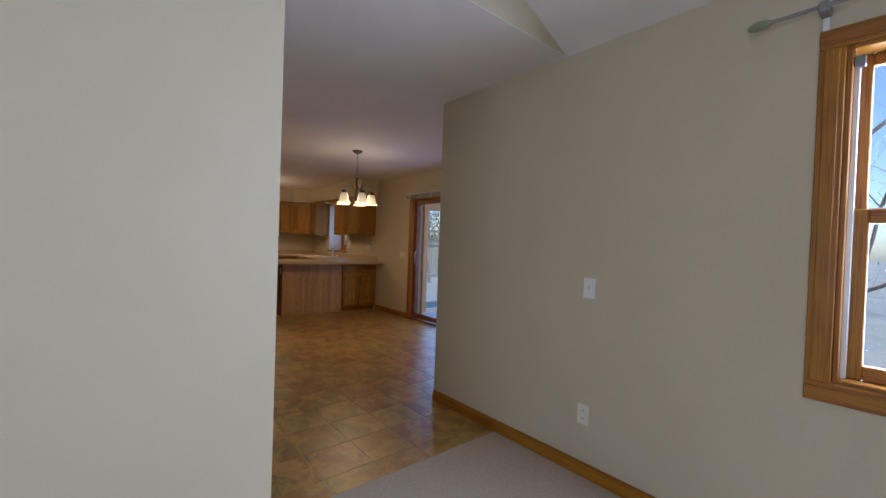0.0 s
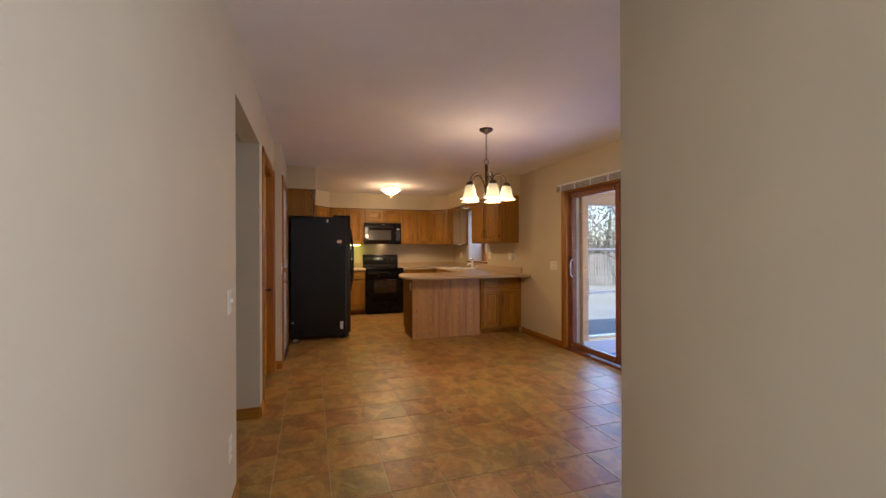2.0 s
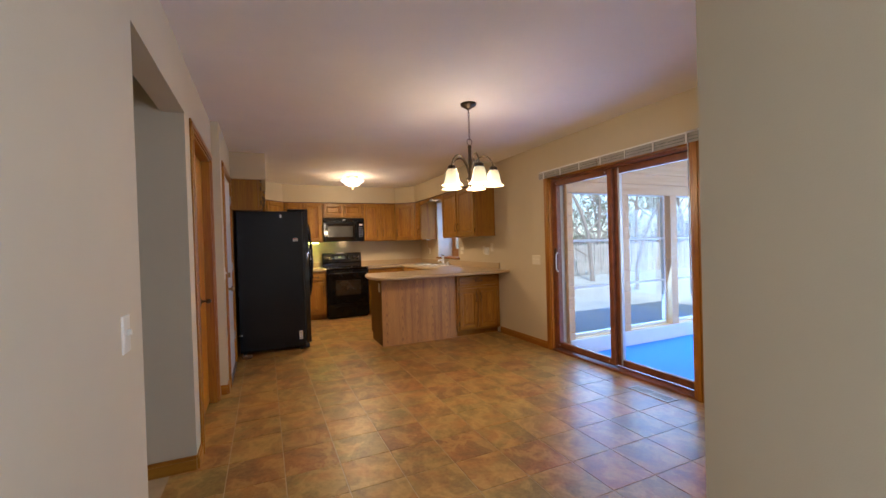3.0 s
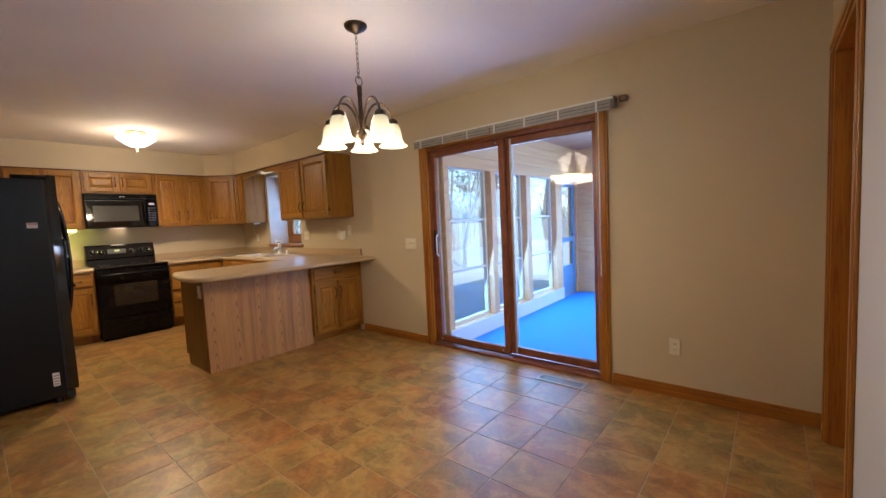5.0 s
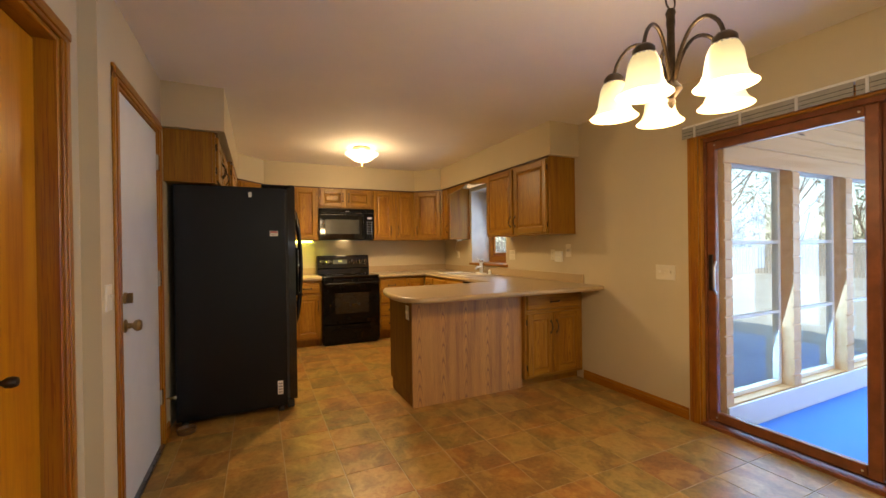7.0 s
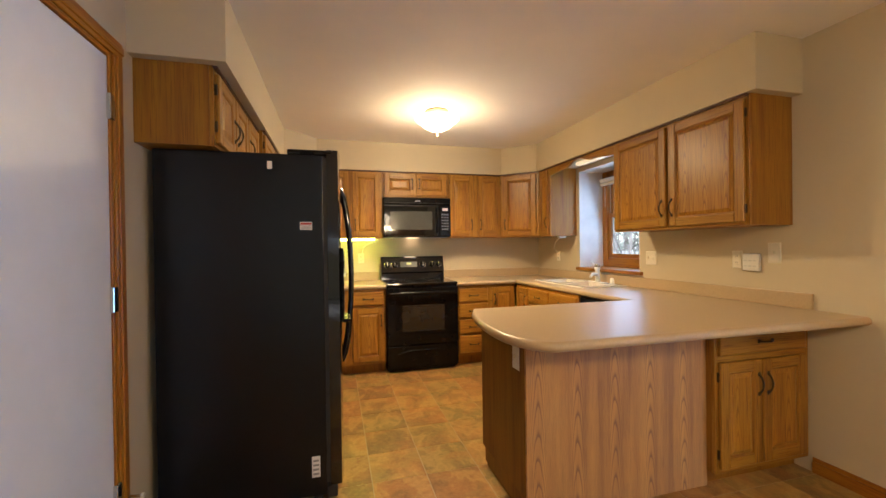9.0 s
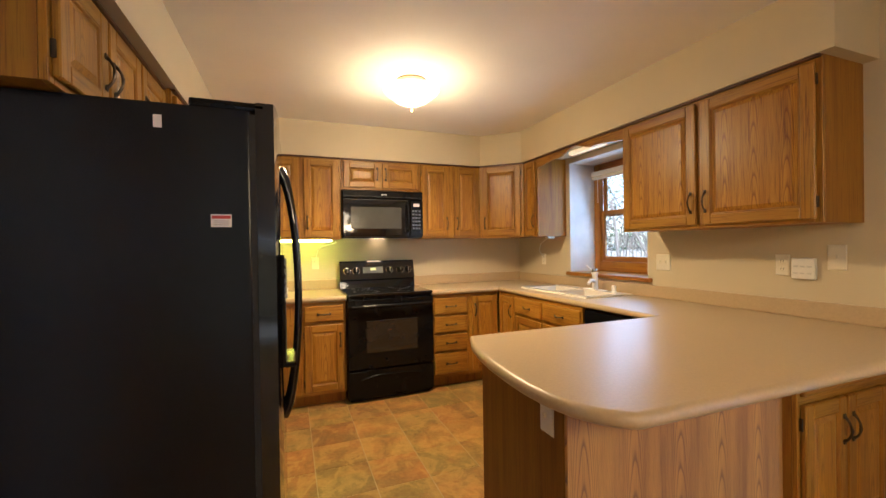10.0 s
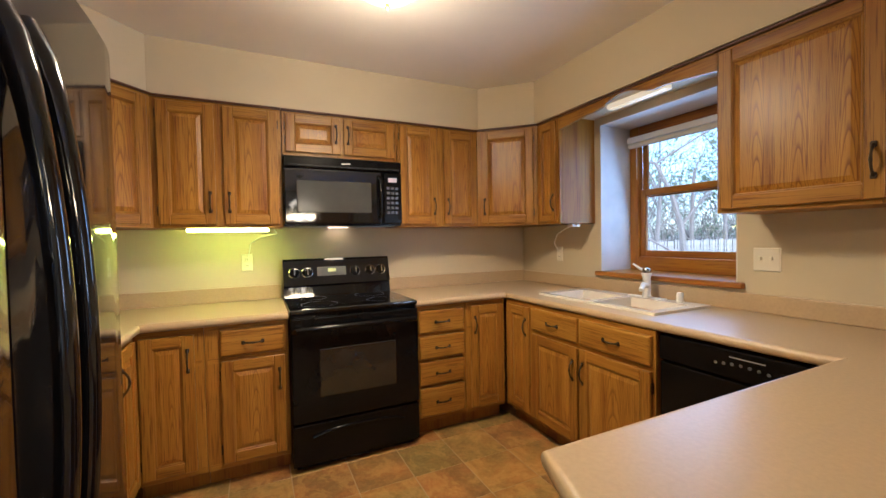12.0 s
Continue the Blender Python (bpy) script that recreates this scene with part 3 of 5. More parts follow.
def sash(parent, x0, x1, y0, y1, z0, z1, wide=0.045, mat=OAK_TRIM, mat_y=OAK_TRIM_Y):
    """A window sash in a wall along y, with its pane."""
    s = part("sash", box((x0, x1, y0, y0 + wide, z0, z1), (x0, x1, y1 - wide, y1, z0, z1), bevel=0.004), mat, parent)
    part("sash_rail", box((x0, x1, y0 + wide, y1 - wide, z0, z0 + wide), (x0, x1, y0 + wide, y1 - wide, z1 - wide, z1), bevel=0.004), mat_y, s)
    xm = (x0 + x1) / 2
    pane("pane", (xm - 0.003, xm + 0.003, y0 + wide, y1 - wide, z0 + wide, z1 - wide), s)


# living-room window
win = root_of("window_1", "oak double-hung living room window", "window")
casing(win, "y", PART_X, -1, -0.54, 0.44, 2.08, 0.075, 0.14, 0.825, True)
sash(win, PART_X + 0.09, PART_X + 0.12, -0.52, 0.42, 1.44, 2.062)
sash(win, PART_X + 0.055, PART_X + 0.085, -0.52, 0.42, 0.843, 1.48, 0.055)
part("track", box((PART_X + 0.03, PART_X + 0.052, 0.405, 0.422, 0.843, 2.03), bevel=0.002), ALU, win, "pale vinyl sash track")
part("track_block", box((PART_X + 0.01, PART_X + 0.04, 0.39, 0.422, 2.0, 2.04), bevel=0.003), STEEL, win)

# kitchen window, set deep behind the sink
win = root_of("window_2", "oak double-hung window deep behind the sink", "window")
y0, y1, z0, z1 = 8.15, 9.04, 1.045, 2.085
part("sill", box((RIGHT - 0.03, RIGHT + 0.34, y0 - 0.035, y1 + 0.035, z0 - 0.028, z0 + 0.004), bevel=0.006), OAK_TRIM_Y, win)
part("reveal", box((RIGHT, RIGHT + 0.34, y1 - 0.006, y1, z0, z1), (RIGHT, RIGHT + 0.34, y0, y0 + 0.006, z0, z1), (RIGHT, RIGHT + 0.34, y0, y1, z1 - 0.006, z1)), plain("pale_reveal_paint", (0.66, 0.63, 0.58), 0.6), win, "pale painted window reveal")
xf = RIGHT + 0.29
part("frame", box((xf, xf + 0.05, y0 + 0.006, y0 + 0.08, z0 + 0.004, z1 - 0.006), (xf, xf + 0.05, y1 - 0.08, y1 - 0.006, z0 + 0.004, z1 - 0.006), bevel=0.005), OAK_TRIM, win)
part("frame_rail", box((xf, xf + 0.05, y0 + 0.08, y1 - 0.08, z0 + 0.004, z0 + 0.10), (xf, xf + 0.05, y0 + 0.08, y1 - 0.08, z1 - 0.09, z1 - 0.006), bevel=0.005), OAK_TRIM_Y, win)
sash(win, xf + 0.045, xf + 0.07, y0 + 0.08, y1 - 0.08, 1.57, 2.0, 0.04)
sash(win, xf + 0.018, xf + 0.043, y0 + 0.08, y1 - 0.08, 1.145, 1.625, 0.045)
blind = thing("roller_blind", Matrix(), "white rolled-up cellular blind under the window head", "blind")
part("headrail", box((xf - 0.045, xf - 0.004, y0 + 0.03, y1 - 0.02, 1.965, 2.005), bevel=0.004), WHITE, blind)
part("rolled_fabric", tube([(xf - 0.024, y0 + 0.035, 1.945), (xf - 0.024, y1 - 0.03, 1.945)], 0.019, 10), IVORY, blind, smooth=True)
part("cord", tube([(xf - 0.03, y1 - 0.09, 1.96), (xf - 0.03, y1 - 0.092, 1.7)], 0.002, 6), WHITE, blind)

# sliding patio door
slide = root_of("door_4", "brown-framed sliding glass patio door, closed", "patio door")
casing(slide, "y", RIGHT, -1, 4.02, 5.745, 2.03, 0.07, 0.032)
x0, x1 = RIGHT + 0.033, RIGHT + 0.155
part("frame_side", box((x0, x1, 4.01, 4.05, 0.0, 2.04), bevel=0.004), REDWOOD, slide)
part("frame_side", box((x0, x1, 5.715, 5.755, 0.0, 2.04), bevel=0.004), REDWOOD, slide)
part("frame_head", box((x0, x1, 4.05, 5.715, 1.985, 2.04), bevel=0.004), REDWOOD, slide)
part("track", box((RIGHT - 0.004, x1, 4.02, 5.745, -0.01, 0.022), (RIGHT + 0.086, RIGHT + 0.089, 4.05, 5.715, 0.022, 0.034), bevel=0.003), REDWOOD, slide)


def slider(name, xa, xb, ya, yb, rail):
    s = part(name, box((xa, xb, ya, ya + rail, 0.04, 1.985), (xa, xb, yb - rail, yb, 0.04, 1.985), bevel=0.005), REDWOOD, slide)
    part("rail", box((xa, xb, ya + rail, yb - rail, 0.04, 0.105), (xa, xb, ya + rail, yb - rail, 1.925, 1.985), bevel=0.005), REDWOOD, s)
    xm = (xa + xb) / 2
    pane("pane", (xm - 0.006, xm + 0.006, ya + rail, yb - rail, 0.105, 1.925), s)
    return s


a = slider("sliding_panel", RIGHT + 0.045, RIGHT + 0.085, 4.855, 5.715, 0.056)
b = slider("fixed_panel", RIGHT + 0.09, RIGHT + 0.13, 4.05, 4.87, 0.048)
part("weatherstrip", box((RIGHT + 0.088, RIGHT + 0.128, 4.80, 4.821, 0.05, 1.98), bevel=0.002), ALU, b, "pale weatherstrip beside the stile")
h = part("handle", box((RIGHT + 0.03, RIGHT + 0.045, 5.672, 5.70, 0.95, 1.20), bevel=0.004), BRONZE, a)
part("grip", tube([(RIGHT + 0.04, 5.655, 0.93), (RIGHT + 0.012, 5.65, 0.96), (RIGHT + 0.012, 5.65, 1.12), (RIGHT + 0.04, 5.655, 1.15)], 0.008, 8), ALU, h, smooth=True)
for y in (5.66, 4.93):
    for z in (0.07, 1.955):
        part("screw_cap", lathe([(0, 0), (0.006, 0), (0.006, 0.004), (0, 0.005)], n=8, tilt=Matrix.Translation((RIGHT + 0.045, y, z)) @ pose(0, 0, 0, 0, -90, 0)), ALU, a)


# ---- kitchen ----
def pull(parent, x, z, y, upright=True, length=0.105):
    """An aged bronze bow pull with flared feet, standing out along -y."""
    pts, radii = [], []
    for i in range(13):
        s = i / 12
        u = (s - 0.5) * length
        out = 0.026 * math.sin(math.pi * min(1, max(0, (s - 0.02) / 0.96))) ** 0.6
        radii.append(0.0042 + 0.0035 * abs(2 * s - 1) ** 6 + 0.0016 * math.exp(-((s - 0.5) / 0.09) ** 2))
        pts.append((x, y - out, z + u) if upright else (x + u, y - out, z))
    bm = tube(pts, radii, 8)
    for s in (-0.5, 0.5):
        c = (x, y - 0.003, z + s * length) if upright else (x + s * length, y - 0.003, z)
        box((c[0] - 0.009, c[0] + 0.009, c[1] - 0.003, c[1] + 0.003, c[2] - 0.011, c[2] + 0.011), bm=bm, bevel=0.003)
    return part("handle", bm, BRONZE, parent, smooth=True)


def panel_door(parent, x, z, w, h, y, handle=None, hinge=True):
    """A raised-panel oak door whose back lies at y; handle: (side, end)."""
    b = min(0.056, w * 0.24)
    t = 0.02
    d = part("door", rings(w - 2 * b + 0.012, h - 2 * b + 0.012, [(0, y - 0.006), (0.006, y - 0.009), (0.010, y - 0.009), (0.034, y - 0.0165), (0.037, y - 0.018)], x + b - 0.006, z + b - 0.006), OAK_WIDE if w > 0.45 and h > 0.5 else OAK_FLAME, parent)
    for sx in (x, x + w - b):
        part("stile", box((sx, sx + b, y - t, y, z, z + h), bevel=0.004), OAK_V, d)
    for sz in (z, z + h - b):
        part("rail", box((x + b, x + w - b, y - t, y, sz, sz + b), bevel=0.004), OAK_X, d)
    bm = rings(w - 2 * b, h - 2 * b, [(0, y - t + 0.002), (0.004, y - t + 0.003), (0.007, y - t + 0.008), (0.010, y - t + 0.010)], x + b, z + b)
    bmesh.ops.delete(bm, geom=[f for f in bm.faces if len(f.verts) == 4 and all(abs(v.co.y - (y - t + 0.010)) < 1e-6 for v in f.verts)], context="FACES_ONLY")
    part("moulding", bm, OAK_CASE, d)
    if handle:
        side, end = handle
        hx = x + w - b * 0.5 if side == "right" else x + b * 0.5
        hz = z + h - 0.13 if end == "top" else z + 0.13
        pull(d, hx, hz, y - t)
        if hinge:
            ex = x - 0.006 if side == "right" else x + w
            for gz in (z + 0.05, z + h - 0.10):
                part("hinge", box((ex, ex + 0.006, y - 0.012, y + 0.002, gz, gz + 0.05), bevel=0.001), BRONZE, d)
    return d


def drawer(parent, x, z, w, h, y):
    d = part("drawer_front", rings(w, h, [(0, y), (0, y - 0.012), (0.004, y - 0.017), (0.012, y - 0.02)], x, z), OAK_X, parent)
    pull(d, x + w / 2, z + h / 2 - 0.004, y - 0.02, False, 0.095)
    return d


def case(name, m, w, d, h, label, group, toe=0.0, outline=None):
    """A cabinet's case with its face frame; the front stands at y = -d."""
    c = thing(name, m, label, "cabinet", group)
    if outline is None:
        part("body", box((0, w, -d + 0.02, 0, toe, h), bevel=0.001), OAK_CASE, c)
    if toe:
        part("toe_kick", box((0, w, -d + 0.075, -0.02, 0, toe)), OAK_CASE, c)
    return c


def face(c, d, spans, rails):
    for a, b, z0, z1 in spans:
        part("face_stile", box((a, b, -d, -d + 0.019, z0, z1), bevel=0.0015), OAK_V, c)
    for a, b, z0, z1 in rails:
        part("face_rail", box((a, b, -d - 0.0005, -d + 0.019, z0, z1), bevel=0.0015), OAK_X, c)


UP = 0.74        # height of the wall cabinets, from 1.39 to 2.13
LOW = 1.39


def upper(x0, x1, doors, m, label, depth=0.315, z=LOW, h=UP, group="wall cabinets"):
    """A wall cabinet from x0 to x1 in the frame m; doors are (x, width, handle side)."""
    w = x1 - x0
    c = case("wall_cabinet", m @ pose(x0, 0, z), w, depth, h, label, group)
    cuts = sorted([0, w] + [v for dx, dw, _ in doors for v in (dx - x0 + 0.012, dx - x0 + dw - 0.012)])
    face(c, depth, [(cuts[i], cuts[i + 1], 0, h) for i in range(0, len(cuts), 2) if cuts[i + 1] - cuts[i] > 0.003], [(cuts[i], cuts[i + 1], a, b) for i in range(1, len(cuts) - 1, 2) for a, b in ((0, 0.035), (h - 0.04, h))])
    for dx, dw, side in doors:
        panel_door(c, dx - x0, 0.018, dw, h - 0.048, -depth, (side, "bottom"))
    part("top_moulding", box((0, w, -depth - 0.018, -depth + 0.01, h - 0.014, h - 0.001), bevel=0.003), DARKWOOD, c)
    return c


NORTH = pose(0, BACK, 0)
EAST = pose(RIGHT, 0, 0, 0, 0, -90)     # local x runs towards -y
WEST = pose(LEFT2, 0, 0, 0, 0, 90)      # local x runs towards +y
upper(1.315, 1.992, [(1.35, 0.28, "right"), (1.672, 0.298, "left")], NORTH, "honey oak two-door wall cabinet over the lit counter")
upper(1.996, 2.742, [(2.016, 0.338, "right"), (2.376, 0.345, "left")], NORTH, "short honey oak cabinet above the microwave", z=1.845, h=0.285)
upper(2.746, 3.398, [(2.762, 0.288, "right"), (3.105, 0.28, "left")], NORTH, "honey oak two-door wall cabinet beside the microwave")
upper(-9.32, -9.09, [(-9.305, 0.19, "right")], EAST, "narrow honey oak wall cabinet beside the sink window", depth=0.325)
upper(-8.06, -6.945, [(-8.045, 0.525, "right"), (-7.49, 0.525, "left")], EAST, "wide honey oak two-door cabinet over the peninsula", depth=0.325)
upper(7.265, 8.28, [(7.285, 0.31, "right"), (7.61, 0.31, "left"), (7.94, 0.33, "left")], WEST, "honey oak cabinet above the black fridge", z=1.763, h=0.367, depth=0.315)
upper(8.285, 9.28, [(8.30, 0.46, "right"), (8.79, 0.46, "left")], WEST, "honey oak two-door wall cabinet beside the fridge", depth=0.355)


def corner_upper(a, b, wall_pts, label):
    """A diagonal corner wall cabinet whose face runs from a to b in plan."""
    turn = math.degrees(math.atan2(b[1] - a[1], b[0] - a[0]))
    w = math.hypot(b[0] - a[0], b[1] - a[1])
    m = pose(a[0], a[1], LOW, 0, 0, turn)
    c = thing("corner_wall_cabinet", m, label, "cabinet", "wall cabinets")
    back = m.inverted()
    local = [(back @ Vector((x, y, LOW))).to_2d() for x, y in [a, b, *wall_pts]]
    part("body", prism(local, 0, UP - 0.002), OAK_CASE, c)
    face(c, 0.02, [(0, 0.04, 0, UP), (w - 0.04, w, 0, UP)], [(0.04, w - 0.04, 0, 0.035), (0.04, w - 0.04, UP - 0.04, UP)])
    panel_door(c, 0.03, 0.018, w - 0.06, UP - 0.048, -0.02, ("left", "bottom"))
    part("top_moulding", box((0, w, -0.036, -0.01, UP - 0.014, UP - 0.001), bevel=0.003), DARKWOOD, c)


corner_upper((3.402, 9.63), (3.735, 9.325), [(RIGHT, 9.325), (RIGHT, BACK), (3.402, BACK)], "honey oak diagonal corner cabinet beside the sink window")
corner_upper((1.01, 9.285), (1.311, 9.63), [(1.311, BACK), (LEFT2, BACK), (LEFT2, 9.285)], "honey oak diagonal corner cabinet near the fridge")

# scalloped valance between the two east cabinets
bm = bmesh.new()
N = 40
lowers = []
for i in range(N + 1):
    s = i / N
    lowers.append((8.062 + s * 1.026, 2.035 + 0.04 * math.sin(math.pi * s) + 0.022 * math.exp(-((s - 0.5) / 0.2) ** 4) - 0.016 * math.cos(6 * math.pi * s) * (0.25 < s < 0.75)))
fa = [[bm.verts.new((x, y, z)) for y, z in lowers] for x in (3.735, 3.755)]
fb = [[bm.verts.new((x, y, SOFFIT - 0.001)) for y, z in lowers] for x in (3.735, 3.755)]
for i in range(N):
    for k in (0, 1):
        bm.faces.new((fa[k][i], fa[k][i + 1], fb[k][i + 1], fb[k][i]))
    bm.faces.new((fa[0][i], fa[0][i + 1], fa[1][i + 1], fa[1][i]))
val = thing("valance", Matrix(), "scalloped honey oak valance over the sink window", "valance")
part("board", bm, OAK_Y, val)
part("top_moulding", box((3.722, 3.75, 8.062, 9.088, SOFFIT - 0.015, SOFFIT - 0.002), bevel=0.003), DARKWOOD_Y, val)
light = thing("valance_light", Matrix(), "white lit lamp strip behind the valance", "lamp")
part("strip", box((3.86, 3.92, 8.40, 8.80, 2.095, 2.127), bevel=0.006), glowing("valance_glow", (1.0, 0.72, 0.38), 0.22), light)

H = 0.865


def base(x0, x1, m, label, doors=(), drawers=(), depth=0.60, group="base cabinets", toe=0.1):
    w = x1 - x0
    c = case("base_cabinet", m @ pose(x0, 0, 0), w, depth, H, label, group, toe)
    edges = [v for dx, dw, *_ in list(doors) + list(drawers) for v in (dx - x0 + 0.012, dx - x0 + dw - 0.012)]
    cuts = sorted({0, w, *[round(e, 4) for e in edges]})
    face(c, depth, [(cuts[i], cuts[i + 1], toe, H) for i in range(0, len(cuts), 2) if i + 1 < len(cuts) and cuts[i + 1] - cuts[i] > 0.003], [(0.01, w - 0.01, a, b) for a, b in ((toe, toe + 0.035), (H - 0.03, H), (0.665, 0.695))])
    for dx, dw, z0, z1, side in doors:
        panel_door(c, dx - x0, z0, dw, z1 - z0, -depth, (side, "top") if side else None)
    for dx, dw, z0, z1 in drawers:
        drawer(c, dx - x0, z0, dw, z1 - z0, -depth)
    return c


base(1.575, 1.983, NORTH, "honey oak base cabinet with one drawer beside the stove", [(1.646, 0.314, 0.13, 0.675, "right")], [(1.646, 0.314, 0.70, 0.84)])
base(1.275, 1.573, NORTH, "honey oak corner base cabinet with a tall door", [(1.295, 0.235, 0.13, 0.835, "right")])
base(8.30, 9.344, WEST, "honey oak base cabinet between fridge and corner", [(8.33, 0.42, 0.13, 0.675, "right"), (9.05, 0.26, 0.13, 0.835, "left")], [(8.33, 0.42, 0.70, 0.84)], depth=0.625)
base(2.746, 3.118, NORTH, "honey oak four-drawer base cabinet beside the stove", [], [(2.769, 0.329, 0.135, 0.325), (2.769, 0.329, 0.345, 0.495), (2.769, 0.329, 0.515, 0.665), (2.769, 0.329, 0.685, 0.835)])
base(3.12, 3.43, NORTH, "honey oak folding corner cabinet door", [(3.153, 0.267, 0.13, 0.835, "left")])
base(-9.344, -9.05, EAST, "honey oak folding corner cabinet door beside the sink", [(-9.315, 0.25, 0.13, 0.835, "right")], depth=0.61)
base(-9.048, -8.16, EAST, "honey oak sink base cabinet with two doors", [(-9.035, 0.40, 0.13, 0.675, "right"), (-8.615, 0.44, 0.13, 0.675, "left")], [(-9.035, 0.40, 0.70, 0.84), (-8.615, 0.44, 0.70, 0.84)], depth=0.61)
base(3.386, 4.055, pose(0, 7.46, 0), "honey oak peninsula cabinet facing the dining area", [(3.405, 0.285, 0.11, 0.665, "right"), (3.70, 0.315, 0.11, 0.665, "left")], [(3.405, 0.61, 0.70, 0.835)], depth=0.59, toe=0.08)

# peninsula carcass
pen = thing("peninsula", Matrix(), "oak-clad kitchen peninsula under the bowed counter", "peninsula", "base cabinets")
part("body", box((2.347, 3.384, 6.934, 7.49, 0.0, H), (3.384, 3.45, 7.465, 7.49, 0.0, H), bevel=0.001), OAK_CASE, pen)
part("back_panel", box((2.333, 3.385, 6.918, 6.933, 0.0, H), bevel=0.002), OAK_PANEL, pen, "pale rosy oak veneer back panel")
part("end_panel", box((2.331, 2.346, 6.934, 7.49, 0.1, H), bevel=0.002), OAK_END, pen, "plain veneer end panel, darker than the back panel")
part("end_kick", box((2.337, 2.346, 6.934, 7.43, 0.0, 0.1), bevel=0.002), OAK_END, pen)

# dishwasher
dw = thing("dishwasher", pose(RIGHT + 0.025, 8.155, 0, 0, 0, -90), "black built-in dishwasher beside the sink", "dishwasher")
part("body", box((0.0, 0.575, -0.585, -0.03, 0.03, 0.862)), BLACK, dw)
part("door", box((0.004, 0.571, -0.62, -0.586, 0.10, 0.735), bevel=0.006), BLACK, dw)
p = part("control_panel", box((0.004, 0.571, -0.63, -0.586, 0.742, 0.858), bevel=0.008), BLACK, dw)
for i in range(7):
    part("button", lathe([(0, 0), (0.0065, 0), (0.006, 0.002), (0, 0.002)], n=10, tilt=Matrix.Translation((0.25 + i * 0.03, -0.63, 0.795 + 0.008 * math.sin(i * 0.52))) @ pose(0, 0, 0, 90, 0, 0)), DIMINK, p)
part("printed_line", box((0.30, 0.42, -0.6312, -0.63, 0.826, 0.830)), GREYINK, p)


# countertops with rounded front edges
def counter(outline, nose, label, splash):
    c = thing("countertop", Matrix(), label, "countertop", "countertops")
    bm = prism(outline, 0.868, TOP)
    part("slab", bm, LAMINATE, c)
    part("front_edge", tube(nose, 0.0212, 14), LAMINATE, c, smooth=True)
    for s in splash:
        part("backsplash", box(s, bevel=0.006, seg=2), LAMINATE, c)
    return c


counter([(LEFT2, 8.275), (1.295, 8.275), (1.295, 9.325), (1.983, 9.325), (1.983, BACK), (LEFT2, BACK)],
        [(1.295, 8.275, 0.889), (1.295, 9.31, 0.889), (1.31, 9.325, 0.889), (1.983, 9.325, 0.889)], "sandstone laminate counter between fridge and stove",
        [(LEFT2, 1.983, BACK - 0.02, BACK, TOP, 1.005), (LEFT2, LEFT2 + 0.02, 8.275, BACK - 0.02, TOP, 1.005)])
# the bowed end of the peninsula
bow = [(2.30, 7.52), (2.262, 7.40), (2.232, 7.28), (2.211, 7.15), (2.199, 7.02), (2.196, 6.92), (2.203, 6.82), (2.222, 6.745), (2.252, 6.69), (2.285, 6.658)]
TIP = (2.315, 6.636)
sx0, sx1, sy0, sy1 = 3.585, 3.965, 8.29, 9.07      # hole for the sink
counter([(2.746, 9.325), (3.445, 9.325), (sx0, sy1), (sx1, sy1), (sx1, sy0), (sx0, sy0), (sx0, sy1 - 0.0005), (3.445, 9.32), (3.462, 7.52)] + bow + [TIP, (RIGHT, 6.615), (RIGHT, BACK), (2.746, BACK)],
        [(2.746, 9.325, 0.889), (3.435, 9.325, 0.889), (3.445, 9.315, 0.889), (3.462, 7.53, 0.889), (3.452, 7.52, 0.889)] + [(x, y, 0.889) for x, y in bow] + [(TIP[0], TIP[1], 0.889), (2.345, 6.635, 0.889), (RIGHT, 6.615, 0.889)], "sandstone laminate counter with sink and bowed peninsula end",
        [(2.746, RIGHT, BACK - 0.02, BACK, TOP, 1.005), (RIGHT - 0.02, RIGHT, 6.84, BACK - 0.02, TOP, 1.0)])

# sink
sink = thing("sink", Matrix(), "bisque double-bowl drop-in kitchen sink", "sink")
X0, X1, Y0, Y1 = 3.555, 4.0, 8.245, 9.105
bm = bmesh.new()
bowls = [(3.60, 3.90, 8.30, 8.66), (3.60, 3.90, 8.70, 9.05)]
for s in ((X0, 3.60, Y0, Y1), (3.90, X1, Y0, Y1), (3.60, 3.90, Y0, 8.30), (3.60, 3.90, 8.66, 8.70), (3.60, 3.90, 9.05, Y1)):
    box((*s, TOP + 0.0005, TOP + 0.013), bm=bm)
bmesh.ops.remove_doubles(bm, verts=bm.verts, dist=1e-5)
part("rim", bm, SINK, sink)
